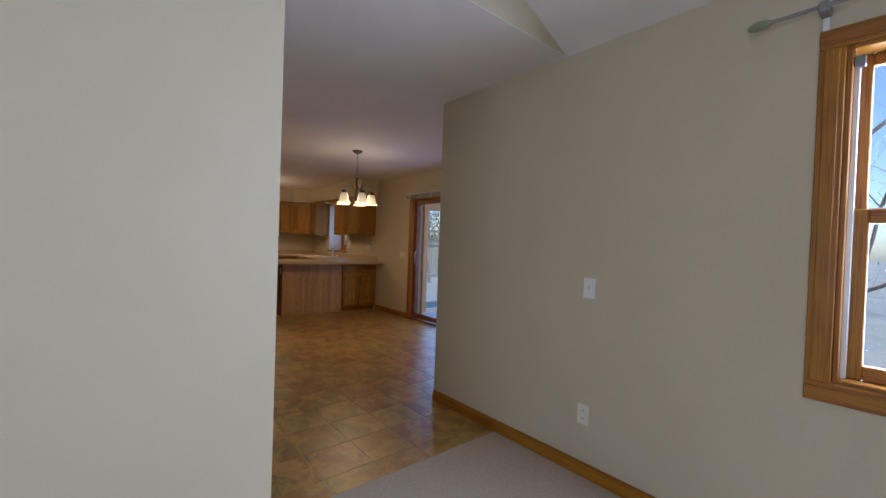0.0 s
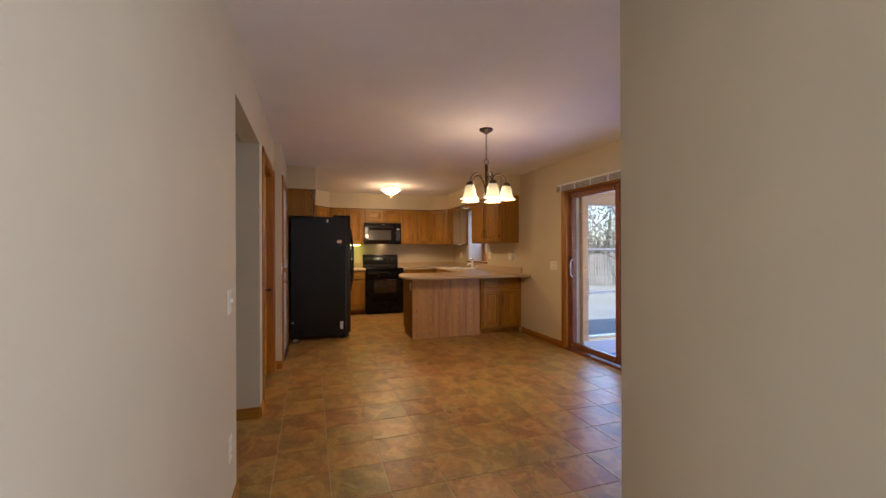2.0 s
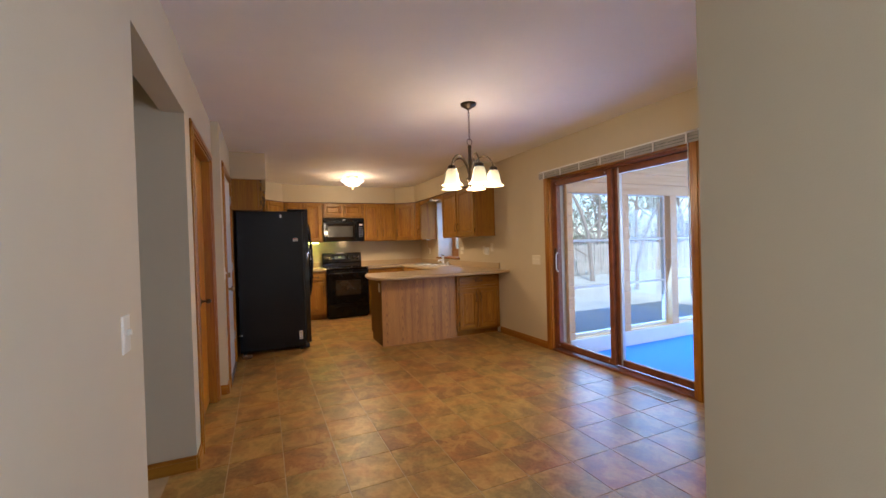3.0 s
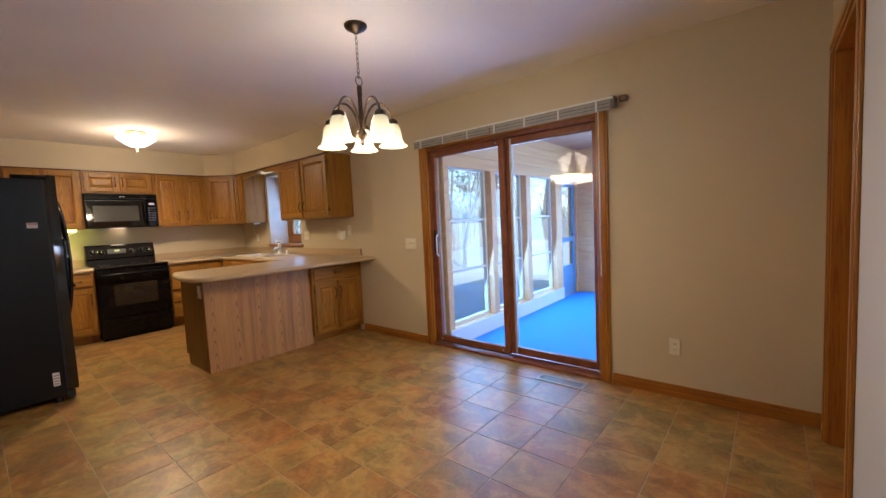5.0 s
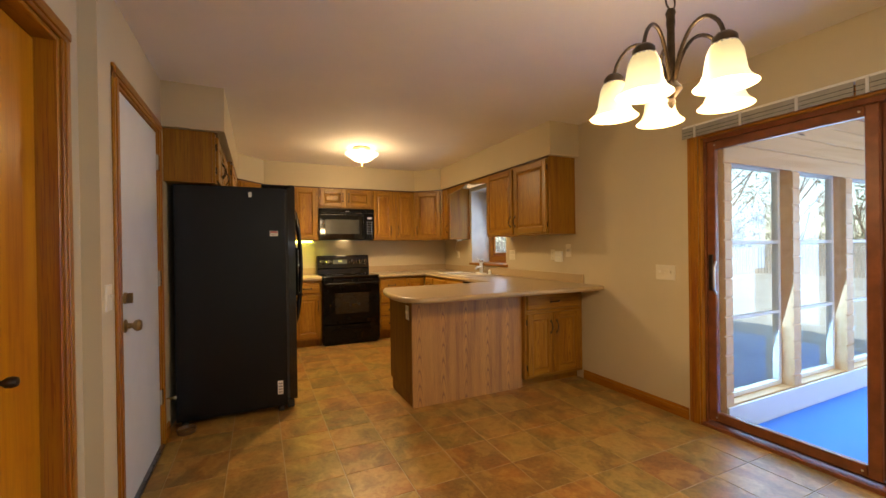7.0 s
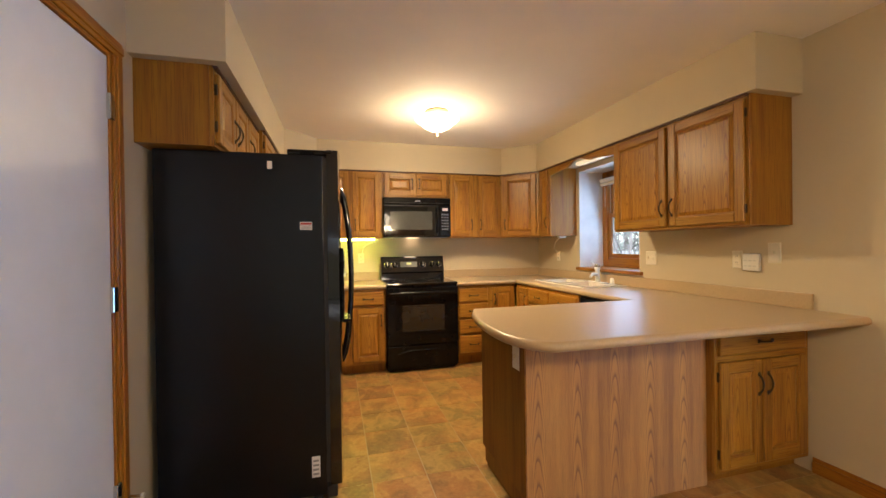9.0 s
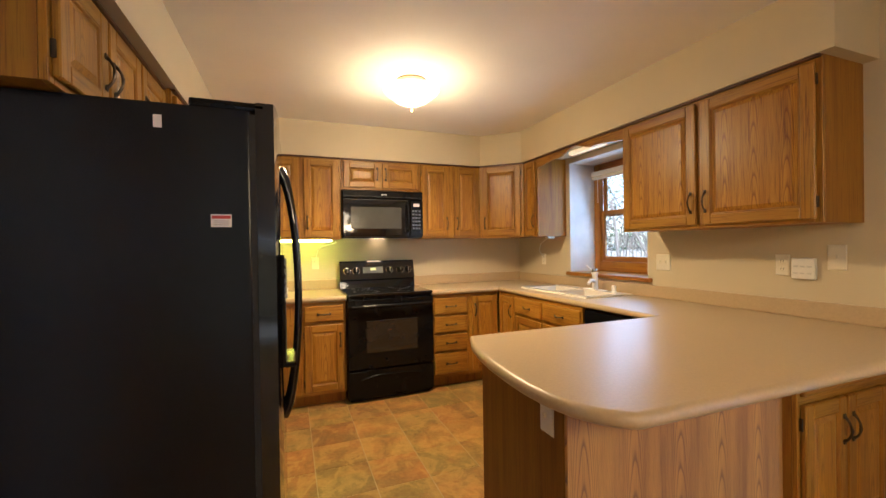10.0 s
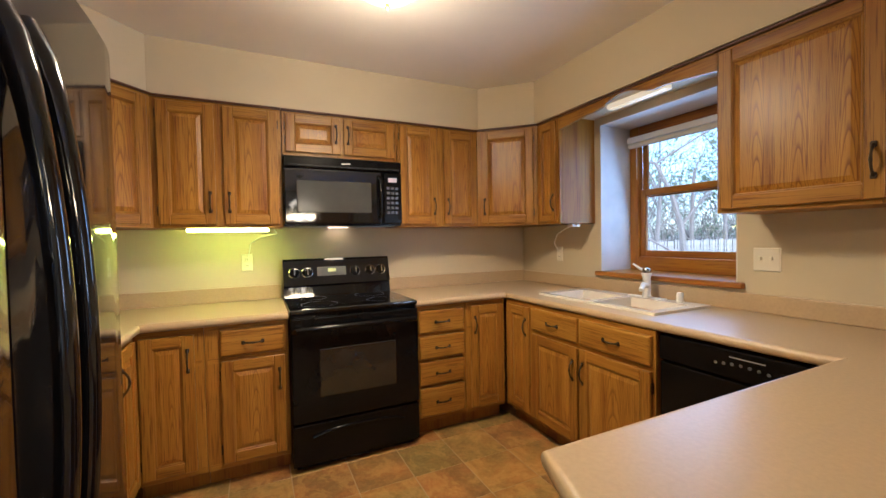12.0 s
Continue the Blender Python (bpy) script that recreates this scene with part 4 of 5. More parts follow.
for x0, x1, y0, y1 in bowls:
    bm = bmesh.new()
    top = [bm.verts.new(p) for p in ((x0, y0, TOP + 0.012), (x1, y0, TOP + 0.012), (x1, y1, TOP + 0.012), (x0, y1, TOP + 0.012))]
    mid = [bm.verts.new(p) for p in ((x0 + 0.012, y0 + 0.012, TOP - 0.15), (x1 - 0.012, y0 + 0.012, TOP - 0.15), (x1 - 0.012, y1 - 0.012, TOP - 0.15), (x0 + 0.012, y1 - 0.012, TOP - 0.15))]
    low = [bm.verts.new((v.co.x * 0.86 + (x0 + x1) * 0.07, v.co.y * 0.86 + (y0 + y1) * 0.07, TOP - 0.175)) for v in mid]
    for a, b in ((top, mid), (mid, low)):
        for i in range(4):
            bm.faces.new((a[i], a[(i + 1) % 4], b[(i + 1) % 4], b[i]))
    bm.faces.new(low)
    bowl = part("bowl", bm, SINK, sink, smooth=True)
    part("drain", lathe([(0.0, 0), (0.04, 0), (0.04, 0.004), (0.02, 0.003), (0.0, 0.002)], ((x0 + x1) / 2, (y0 + y1) / 2), 16, tilt=Matrix.Translation((0, 0, TOP - 0.174))), CHROME, bowl)
tap = thing("faucet", pose(3.95, 8.59, TOP + 0.013), "white single-lever kitchen faucet on the sink deck", "faucet")
part("escutcheon", box((-0.025, 0.025, -0.12, 0.12, 0.0, 0.007), bevel=0.006), WHITE, tap)
part("body", lathe([(0.0, 0), (0.028, 0), (0.026, 0.012), (0.023, 0.03), (0.022, 0.12), (0.027, 0.135), (0.028, 0.15), (0.0, 0.152)], n=20), WHITE, tap, smooth=True)
part("cap", lathe([(0.0, 0.15), (0.025, 0.15), (0.026, 0.165), (0.02, 0.178), (0.0, 0.182)], n=20), CHROME, tap, "chrome collar", smooth=True)
part("lever", tube([(0, 0.0, 0.158), (-0.005, 0.04, 0.172), (-0.01, 0.085, 0.20)], [0.011, 0.008, 0.006], 10), WHITE, tap, smooth=True)
part("spout", tube([(-0.015, -0.01, 0.075), (-0.075, -0.035, 0.085), (-0.12, -0.055, 0.06)], [0.016, 0.014, 0.012], 12), WHITE, tap, smooth=True)
cap = thing("air_gap", pose(3.955, 8.385, TOP + 0.013), "white air-gap cap on the sink deck", "sink cap")
part("cap", lathe([(0, 0), (0.022, 0), (0.022, 0.005), (0.018, 0.008), (0.018, 0.045), (0.013, 0.054), (0, 0.055)], n=16), WHITE, cap, smooth=True)

# range
OVENGLASS = plain("smoked_oven_glass", (0.022, 0.020, 0.018), 0.1, vary=0.15, coat=0.5)
sto = thing("stove", pose(2.3635, BACK - 0.012, 0), "black freestanding electric range with glass cooktop", "stove")
W = 0.374
part("body", box((-W, W, -0.62, -0.02, 0.02, 0.893), bevel=0.004), BLACK, sto)
ct = part("cooktop", box((-W - 0.002, W + 0.002, -0.655, -0.06, 0.893, 0.918), bevel=0.009, seg=3), BLACKGLASS, sto)
for x, y, r in ((-0.19, -0.47, 0.105), (0.19, -0.47, 0.085), (-0.19, -0.2, 0.08), (0.19, -0.2, 0.1)):
    part("burner_ring", shell([(r, 0.9184), (r + 0.003, 0.9186)], (x, y), 32), STEEL, ct)
bm = bmesh.new()
prof = [(-0.115, 0.918), (-0.105, 0.985), (-0.12, 1.0), (-0.075, 1.165), (-0.06, 1.178), (-0.02, 1.178), (0.0, 1.16), (0.0, 0.9)]
l = [bm.verts.new((-W + 0.004, y, z)) for y, z in prof]
r = [bm.verts.new((W - 0.004, y, z)) for y, z in prof]
bm.faces.new(l), bm.faces.new(r)
for i in range(len(prof)):
    j = (i + 1) % len(prof)
    bm.faces.new((l[i], l[j], r[j], r[i]))
bg = part("backguard", bm, BLACKGLASS, sto)
for x in (-0.30, -0.215, 0.115, 0.225, 0.305):
    k = lathe([(0.0, 0.0), (0.030, 0.0), (0.030, 0.003), (0.023, 0.004), (0.021, 0.022), (0.017, 0.026), (0.0, 0.026)], n=20)
    bmesh.ops.transform(k, matrix=Matrix.Translation((x, -0.0985, 1.085)) @ pose(0, 0, 0, 90 - 15), verts=k.verts)
    kn = part("knob", k, BLACK, bg, smooth=True)
    d = shell([(0.030, 0.0012), (0.034, 0.003), (0.0375, 0.001)], n=24)
    bmesh.ops.transform(d, matrix=Matrix.Translation((x, -0.0985, 1.085)) @ pose(0, 0, 0, 90 - 15), verts=d.verts)
    part("bezel", d, CHROME, kn, "chrome bezel ring")
    d = box((-0.003, 0.003, -0.02, 0.02, 0.025, 0.034), bevel=0.001)
    bmesh.ops.transform(d, matrix=Matrix.Translation((x, -0.0985, 1.085)) @ pose(0, 0, 0, 90 - 15), verts=d.verts)
    part("grip", d, CHROME, kn)
d = box((-0.15, 0.05, -0.03, 0.035, 0.0, 0.003), bevel=0.001)
bmesh.ops.transform(d, matrix=Matrix.Translation((0, -0.0985, 1.085)) @ pose(0, 0, 0, 90 - 15), verts=d.verts)
clock = part("clock_panel", d, DIMINK, bg)
d = box((-0.075, -0.02, -0.002, 0.022, 0.003, 0.0042))
bmesh.ops.transform(d, matrix=Matrix.Translation((0, -0.0985, 1.085)) @ pose(0, 0, 0, 90 - 15), verts=d.verts)
part("display", d, glowing("green_display", (0.05, 0.9, 0.25), 0.12), clock, "green lit clock display")
od = part("oven_door", box((-W, W, -0.665, -0.622, 0.285, 0.872), bevel=0.008, seg=2), BLACK, sto)
part("oven_window", rings(0.45, 0.27, [(0, -0.6655), (0.004, -0.667), (0.012, -0.6672)], -0.225, 0.42), OVENGLASS, od)
bm = tube([(-W + 0.02, -0.665, 0.80), (-W + 0.03, -0.70, 0.815), (-0.2, -0.712, 0.818), (0.2, -0.712, 0.818), (W - 0.03, -0.70, 0.815), (W - 0.02, -0.665, 0.80)], 0.017, 12)
part("handle", bm, BLACK, od, smooth=True)
dr = part("drawer", box((-W, W, -0.66, -0.622, 0.05, 0.272), bevel=0.008, seg=2), BLACK, sto)
pts = [(-0.27 + 0.54 * i / 14, 0.225 - 0.03 * (abs(2 * i / 14 - 1) ** 3)) for i in range(15)]
part("drawer_lip", tube([(x, -0.663, z) for x, z in pts], 0.009, 8), BLACK, dr, smooth=True)
part("base", box((-W + 0.02, W - 0.02, -0.6, -0.05, 0.0, 0.05)), SLOT, sto)

# microwave
mw = thing("microwave", pose(2.375, BACK, 1.397), "black over-the-range microwave under the short cabinet", "microwave")
part("body", box((-0.38, 0.38, -0.345, 0.0, 0.0, 0.438), bevel=0.004), BLACK, mw)
part("vent_strip", box((-0.38, 0.38, -0.375, -0.346, 0.365, 0.436), bevel=0.008, seg=2), BLACK, mw)
for i in range(4):
    part("vent_slot", box((-0.36, 0.36, -0.3765, -0.374, 0.374 + i * 0.003, 0.3752 + i * 0.003)), SLOT, mw)
bm = box((-0.028, 0.0, -0.3765, -0.3745, 0.396, 0.404), (0.004, 0.03, -0.3765, -0.3745, 0.398, 0.406), bevel=0.0005)
part("maker_mark", bm, SILVERINK, mw)
d = part("door", box((-0.38, 0.235, -0.378, -0.346, 0.012, 0.358), bevel=0.01, seg=2), BLACKGLASS, mw)
part("door_window", rings(0.47, 0.20, [(0, -0.3785), (0.003, -0.380), (0.008, -0.3802)], -0.305, 0.085), GREYGLASS, d, "grey door screen")
part("handle", tube([(0.215, -0.378, 0.05), (0.222, -0.41, 0.08), (0.222, -0.412, 0.19), (0.222, -0.41, 0.30), (0.215, -0.378, 0.33)], 0.012, 10), BLACK, d, smooth=True)
cp = part("control_panel", box((0.252, 0.38, -0.376, -0.346, 0.012, 0.358), bevel=0.006), BLACK, mw)
part("display", box((0.285, 0.345, -0.3775, -0.3755, 0.295, 0.325)), glowing("blue_display", (0.05, 0.25, 0.8), 0.08), cp, "blue lit clock display")
for i in range(3):
    for j in range(6):
        part("button", box((0.272 + i * 0.03, 0.294 + i * 0.03, -0.3775, -0.3755, 0.08 + j * 0.033, 0.098 + j * 0.033), bevel=0.001), STEEL, cp)
part("task_light", box((-0.07, 0.07, -0.075, -0.04, -0.001, 0.004)), glowing("task_glow", (1.0, 0.66, 0.34), 3.5), mw)
part("filter", box((-0.34, -0.12, -0.32, -0.06, -0.003, 0.0), (0.12, 0.34, -0.32, -0.06, -0.003, 0.0)), STEEL, mw)

# fridge, facing east
fr = thing("fridge", pose(0.69, 7.335, 0), "black side-by-side fridge with ice dispenser and bowed handles", "fridge")
D, Wf, Hf = 0.745, 0.905, 1.757
part("body", box((0, D, 0, Wf, 0.045, Hf), bevel=0.006, seg=2), FRIDGE, fr)
part("hinge_cover", box((0.575, D + 0.05, 0.004, 0.10, Hf, Hf + 0.028), bevel=0.010, seg=2), BLACK, fr)
part("hinge_cover", box((0.575, D + 0.05, Wf - 0.10, Wf - 0.004, Hf, Hf + 0.028), bevel=0.010, seg=2), BLACK, fr)
part("gasket", box((D, D + 0.018, 0.01, Wf - 0.01, 0.10, Hf - 0.01)), SLOT, fr)


def fridge_door(y0, y1):
    n = 14
    out = [(D + 0.018, y0), *[(D + 0.062 + 0.024 * math.sin(math.pi * (0.06 + 0.88 * i / n)) ** 0.5, y0 + (y1 - y0) * i / n) for i in range(n + 1)], (D + 0.018, y1)]
    return part("door", prism(out, 0.085, Hf + 0.03, 0.004), FRIDGE_DOOR, fr, smooth=True)


fd = fridge_door(0.004, 0.395)
rd = fridge_door(0.401, Wf - 0.004)
for d, y, s in ((fd, 0.355, -1), (rd, 0.442, 1)):
    pts, rr = [], []
    for i in range(21):
        q = i / 20
        pts.append((D + 0.08 + 0.066 * math.sin(math.pi * q) ** 0.55, y, 0.62 + 1.02 * q))
        rr.append(0.015 + 0.006 * abs(2 * q - 1) ** 4)
    part("handle", tube(pts, rr, 12), FRIDGE_DOOR, d, smooth=True)
disp = part("dispenser", box((D + 0.078, D + 0.096, 0.055, 0.285, 0.90, 1.29), bevel=0.008, seg=2), BLACK, fd)
part("dispenser_well", box((D + 0.0955, D + 0.0985, 0.08, 0.26, 0.915, 1.13), bevel=0.001), SLOT, disp)
part("control_plate", box((D + 0.096, D + 0.102, 0.065, 0.275, 1.15, 1.275), bevel=0.004), STEEL, disp)
part("silver_strip", box((D + 0.097, D + 0.106, 0.065, 0.275, 1.138, 1.158), bevel=0.003), ALU, disp)
part("drip_tray", box((D + 0.09, D + 0.13, 0.07, 0.27, 0.895, 0.915), bevel=0.006), BLACK, disp)
part("grille", box((D + 0.0, D + 0.05, 0.01, Wf - 0.01, 0.02, 0.078), bevel=0.004), SLOT, fr)
for x, y in ((0.05, 0.05), (0.70, 0.04), (0.05, Wf - 0.05), (0.70, Wf - 0.05)):
    f = lathe([(0, 0), (0.022, 0.0), (0.022, 0.045), (0, 0.045)], (x, y), 12)
    part("foot", f, SLOT, fr)
part("warning_label", box((0.632, 0.69, -0.0015, 0.002, 1.382, 1.422)), PAPER, fr, "small white printed warning label")
part("label_stripe", box((0.635, 0.687, -0.0022, 0.002, 1.408, 1.418)), REDINK, fr)
for i in range(3):
    part("label_text", box((0.639, 0.683, -0.0022, 0.002, 1.388 + i * 0.006, 1.390 + i * 0.006)), GREYINK, fr)
part("tag", box((0.486, 0.508, -0.0015, 0.002, 1.68, 1.718)), PAPER, fr, "small white paper tag")
part("sticker", box((0.672, 0.712, -0.0015, 0.002, 0.14, 0.245)), PAPER, fr, "white rating sticker")
for i in range(4):
    part("sticker_text", box((0.678, 0.706, -0.0022, 0.002, 0.152 + i * 0.022, 0.162 + i * 0.022)), GREYINK, fr)

# under-cabinet fluorescent strip
strip = thing("under_cabinet_light", Matrix(), "lit fluorescent strip under the wall cabinet", "lamp")
part("tube", box((1.47, 1.91, 9.665, 9.70, LOW - 0.024, LOW - 0.002), bevel=0.006), glowing("fluorescent_glow", (0.95, 1.0, 0.10), 11.0), strip)
part("cable", tube([(1.94, 9.70, LOW - 0.012), (1.96, 9.8, LOW - 0.03), (1.85, 9.90, LOW - 0.06), (1.80, 9.935, LOW - 0.10), (1.785, 9.937, LOW - 0.19)], 0.004, 6), WHITE, strip, smooth=True)
cord = thing("lamp_cord", Matrix(), "white cord hanging under the narrow cabinet", "cord")
part("cable", tube([(3.90, 9.10, LOW - 0.004), (3.93, 9.25, LOW - 0.03), (3.98, 9.40, LOW - 0.07), (4.0, 9.46, LOW - 0.14), (4.04, 9.46, LOW - 0.20)], 0.004, 6), WHITE, cord, smooth=True)
part("clip", box((3.86, 3.94, 9.11, 9.16, LOW - 0.022, LOW - 0.001), bevel=0.004), WHITE, cord)


# switch and outlet plates
def plate_at(name, m, w, h, kind, label):
    """A wall plate in the plane x-z that faces -y."""
    p = thing(name, m, label, "outlet" if kind == "outlet" else "switch")
    part("plate", rings(w, h, [(0, 0), (0.001, -0.004), (0.006, -0.006)], -w / 2, -h / 2), IVORY if kind != "white" else WHITE, p)
    n = max(1, round(w / 0.06)) if kind != "outlet" else 1
    for i in range(n):
        x = (i - (n - 1) / 2) * 0.046
        if kind == "outlet":
            for z in (-0.021, 0.021):
                o = part("socket", box((x - 0.014, x + 0.014, -0.0075, -0.004, z - 0.014, z + 0.014), bevel=0.002), IVORY, p)
                part("slot", box((x - 0.007, x - 0.005, -0.0082, -0.007, z - 0.005, z + 0.006), (x + 0.005, x + 0.007, -0.0082, -0.007, z - 0.005, z + 0.006)), SLOT, o)
        else:
            part("toggle", box((x - 0.0045, x + 0.0045, -0.018, -0.005, -0.004, 0.014), bevel=0.001), IVORY, p)
    return p


def on_wall(side, a, z):
    return {"n": pose(a, BACK, z), "e": pose(RIGHT, a, z, 0, 0, -90), "w": pose(LEFT, a, z, 0, 0, 90), "w2": pose(LEFT2, a, z, 0, 0, 90), "p": pose(PART_X, a, z, 0, 0, -90)}[side]


plate_at("outlet_plate", on_wall("n", 1.775, 1.165), 0.07, 0.115, "outlet", "ivory outlet plate under the lit cabinet")
plate_at("outlet_plate", on_wall("e", 9.46, 1.16), 0.07, 0.115, "outlet", "ivory outlet plate in the counter corner")
plate_at("switch_plate", on_wall("e", 8.02, 1.17), 0.115, 0.115, "switch", "ivory double switch plate beside the sink window")
plate_at("outlet_plate", on_wall("e", 7.276, 1.18), 0.07, 0.115, "outlet", "ivory outlet plate above the peninsula")
pb = thing("wall_keypad", on_wall("e", 7.175, 1.165), "white square wall keypad with six buttons", "keypad")
part("box", box((-0.052, 0.052, -0.024, 0.0, -0.055, 0.055), bevel=0.004), WHITE, pb)
for i in range(6):
    part("button", box((-0.042 + 0.03 * (i % 3), -0.022 + 0.03 * (i % 3), -0.027, -0.023, -0.028 + 0.035 * (i // 3), -0.02 + 0.035 * (i // 3)), bevel=0.001), ALU, pb)
plate_at("switch_plate", on_wall("e", 7.045, 1.225), 0.075, 0.125, "switch", "ivory switch plate above the peninsula")
plate_at("switch_plate", on_wall("e", 6.0, 1.06), 0.16, 0.115, "switch", "ivory triple switch plate beside the patio door")
plate_at("outlet_plate", on_wall("e", 3.53, 0.352), 0.07, 0.115, "outlet", "ivory outlet plate low on the dining wall")
plate_at("switch_plate", on_wall("w2", 6.118, 1.078), 0.08, 0.115, "switch", "ivory switch plate beside the white door")
plate_at("switch_plate", on_wall("w", 3.50, 1.04), 0.07, 0.115, "switch", "ivory switch plate beside the passage")
plate_at("outlet_plate", on_wall("w", 3.51, 0.34), 0.07, 0.115, "outlet", "ivory outlet plate low on the hall wall")
plate_at("switch_plate", on_wall("p", 1.43, 1.072), 0.07, 0.115, "white", "white dimmer plate on the living room wall")
plate_at("outlet_plate", on_wall("p", 1.44, 0.352), 0.07, 0.115, "outlet", "ivory outlet plate low on the living room wall")
plate_at("outlet_plate", pose(2.331, 7.015, 0.748, 0, 0, -90), 0.07, 0.115, "white", "white blank plate on the peninsula end")


# ---- dining area ----
CX, CY = 2.563, 4.887
ch = thing("chandelier", pose(CX, CY, 0), "bronze five-arm chandelier with lit alabaster bell shades", "chandelier")
part("canopy", lathe([(0.0, 2.39), (0.012, 2.392), (0.03, 2.405), (0.058, 2.42), (0.066, 2.432), (0.066, CEIL - 0.001), (0, CEIL - 0.001)], n=28), BRONZE, ch, smooth=True)
for i in range(9):
    z = 2.392 - i * 0.028
    pts = []
    for k in range(10):
        a = 2 * math.pi * k / 10
        u, v = 0.0075 * math.cos(a), 0.0175 * math.sin(a)
        pts.append((u, 0, z - 0.012 + v) if i % 2 else (0, u, z - 0.012 + v))
    part("chain_link", tube(pts, 0.0021, 6, closed=True), BRONZE, ch, smooth=True)
part("ring", tube([(0.024 * math.cos(a), 0, 2.125 + 0.026 * math.sin(a)) for a in [2 * math.pi * k / 16 for k in range(16)]], 0.003, 6, closed=True), BRONZE, ch, smooth=True)
part("stem", lathe([(0, 2.10), (0.012, 2.098), (0.017, 2.085), (0.013, 2.07), (0.015, 2.05), (0.012, 2.03), (0.014, 1.86), (0.02, 1.84), (0.032, 1.825), (0.034, 1.815), (0.022, 1.80), (0.010, 1.785), (0.014, 1.772), (0.008, 1.758), (0, 1.75)], n=20), BRONZE, ch, smooth=True)
SHADE = glowing("lit_alabaster_glass", (1.0, 0.78, 0.36), 0.58, 0.42)
for k in range(5):
    a = radians(72 * k + 47.4)
    ca, sa = math.cos(a), math.sin(a)
    path = [(0.012, 1.845), (0.035, 1.93), (0.078, 1.995), (0.130, 2.005), (0.172, 1.965), (0.190, 1.915)]
    pts = []
    for i in range(len(path) - 1):
        for q in (0, 0.33, 0.66):
            p0, p1, p2, p3 = path[max(i - 1, 0)], path[i], path[i + 1], path[min(i + 2, 5)]
            pts.append(tuple(0.5 * (2 * p1[c] + (p2[c] - p0[c]) * q + (2 * p0[c] - 5 * p1[c] + 4 * p2[c] - p3[c]) * q * q + (3 * p1[c] - p0[c] - 3 * p2[c] + p3[c]) * q ** 3) for c in (0, 1)))
    pts.append(path[-1])
    arm = part("arm", tube([(r * ca, r * sa, z) for r, z in pts], 0.0065, 8), BRONZE, ch, smooth=True)
    c = (0.190 * ca, 0.190 * sa)
    part("fitter", lathe([(0, 1.922), (0.022, 1.918), (0.034, 1.905), (0.036, 1.885), (0.0, 1.884)], c, 18), BRONZE, arm, smooth=True)
    part("collar", lathe([(0.0, 1.887), (0.037, 1.886), (0.039, 1.881), (0.037, 1.876), (0.0, 1.875)], c, 18), CHROME, arm, "pale metal collar", smooth=True)
    part("shade", shell([(0.028, 1.895), (0.037, 1.885), (0.048, 1.86), (0.053, 1.83), (0.057, 1.80), (0.066, 1.778), (0.081, 1.762), (0.086, 1.757), (0.083, 1.758), (0.064, 1.776), (0.053, 1.80), (0.045, 1.86), (0.026, 1.892)], c, 28), SHADE, arm, "glowing alabaster bell shade", smooth=True)
    part("bulb", lathe([(0, 1.775), (0.018, 1.782), (0.027, 1.805), (0.022, 1.83), (0.013, 1.85), (0, 1.855)], c, 14), glowing("bulb_glow", (1, 0.80, 0.46), 1.6), arm, smooth=True)
    lamp("chandelier_lamp", "POINT", pose(CX + c[0], CY + c[1], 1.745), 3.2, WARM, radius=0.08)
# the light that the five alabaster shades pass upwards
lamp("chandelier_glow", "POINT", pose(CX, CY, 1.84), 6.2, (1.0, 0.74, 0.42), radius=0.2)

fl = thing("ceiling_lamp", pose(2.34, 8.52, 0), "lit frosted glass bowl lamp on the kitchen ceiling", "ceiling lamp")
part("base", lathe([(0, CEIL - 0.001), (0.10, CEIL - 0.001), (0.105, CEIL - 0.012), (0.07, CEIL - 0.03), (0.02, CEIL - 0.04), (0.015, CEIL - 0.06), (0, CEIL - 0.06)], n=24), BRASS, fl, smooth=True)
part("bowl", shell([(0.012, 2.272), (0.06, 2.278), (0.115, 2.305), (0.145, 2.335), (0.175, 2.352), (0.190, 2.372), (0.186, 2.374), (0.17, 2.358), (0.14, 2.341), (0.11, 2.312), (0.06, 2.285), (0.012, 2.279)], n=36), glowing("lit_frosted_bowl", (1.0, 0.86, 0.58), 1.0), fl, "glowing frosted glass bowl", smooth=True)
part("finial", lathe([(0, 2.226), (0.007, 2.23), (0.012, 2.24), (0.007, 2.252), (0.017, 2.262), (0.017, 2.274), (0.0, 2.277)], n=14), BRASS, fl, smooth=True)
lamp("kitchen_lamp", "POINT", pose(2.34, 8.52, 2.385), 1.3, (1.0, 0.84, 0.56), radius=0.06)
lamp("kitchen_lamp_down", "SPOT", look((2.34, 8.52, 2.225), (2.34, 8.5201, 0)), 36, WARM, radius=0.10, spot=radians(165))
lamp("kitchen_lamp_round", "POINT", pose(2.34, 8.52, 2.21), 8, WARM, radius=0.10)

# raised blind over the patio door
bl = thing("vertical_blind", Matrix(), "grey drawn-up blind with white headrail over the patio door", "blind")
part("headrail", box((RIGHT - 0.085, RIGHT - 0.02, 3.885, 5.80, 2.083, 2.099), bevel=0.003), WHITE, bl, "white headrail")
part("valance", box((RIGHT - 0.092, RIGHT - 0.086, 3.90, 4.895, 2.008, 2.083), bevel=0.001), BLINDGREY, bl)
part("valance", box((RIGHT - 0.090, RIGHT - 0.084, 4.905, 5.80, 2.012, 2.083), bevel=0.001), BLINDGREY, bl)
for i in range(7):
    y = 3.99 + i * 0.285
    part("clip", box((RIGHT - 0.097, RIGHT - 0.091, y, y + 0.014, 2.008, 2.088), bevel=0.001), ALU, bl)
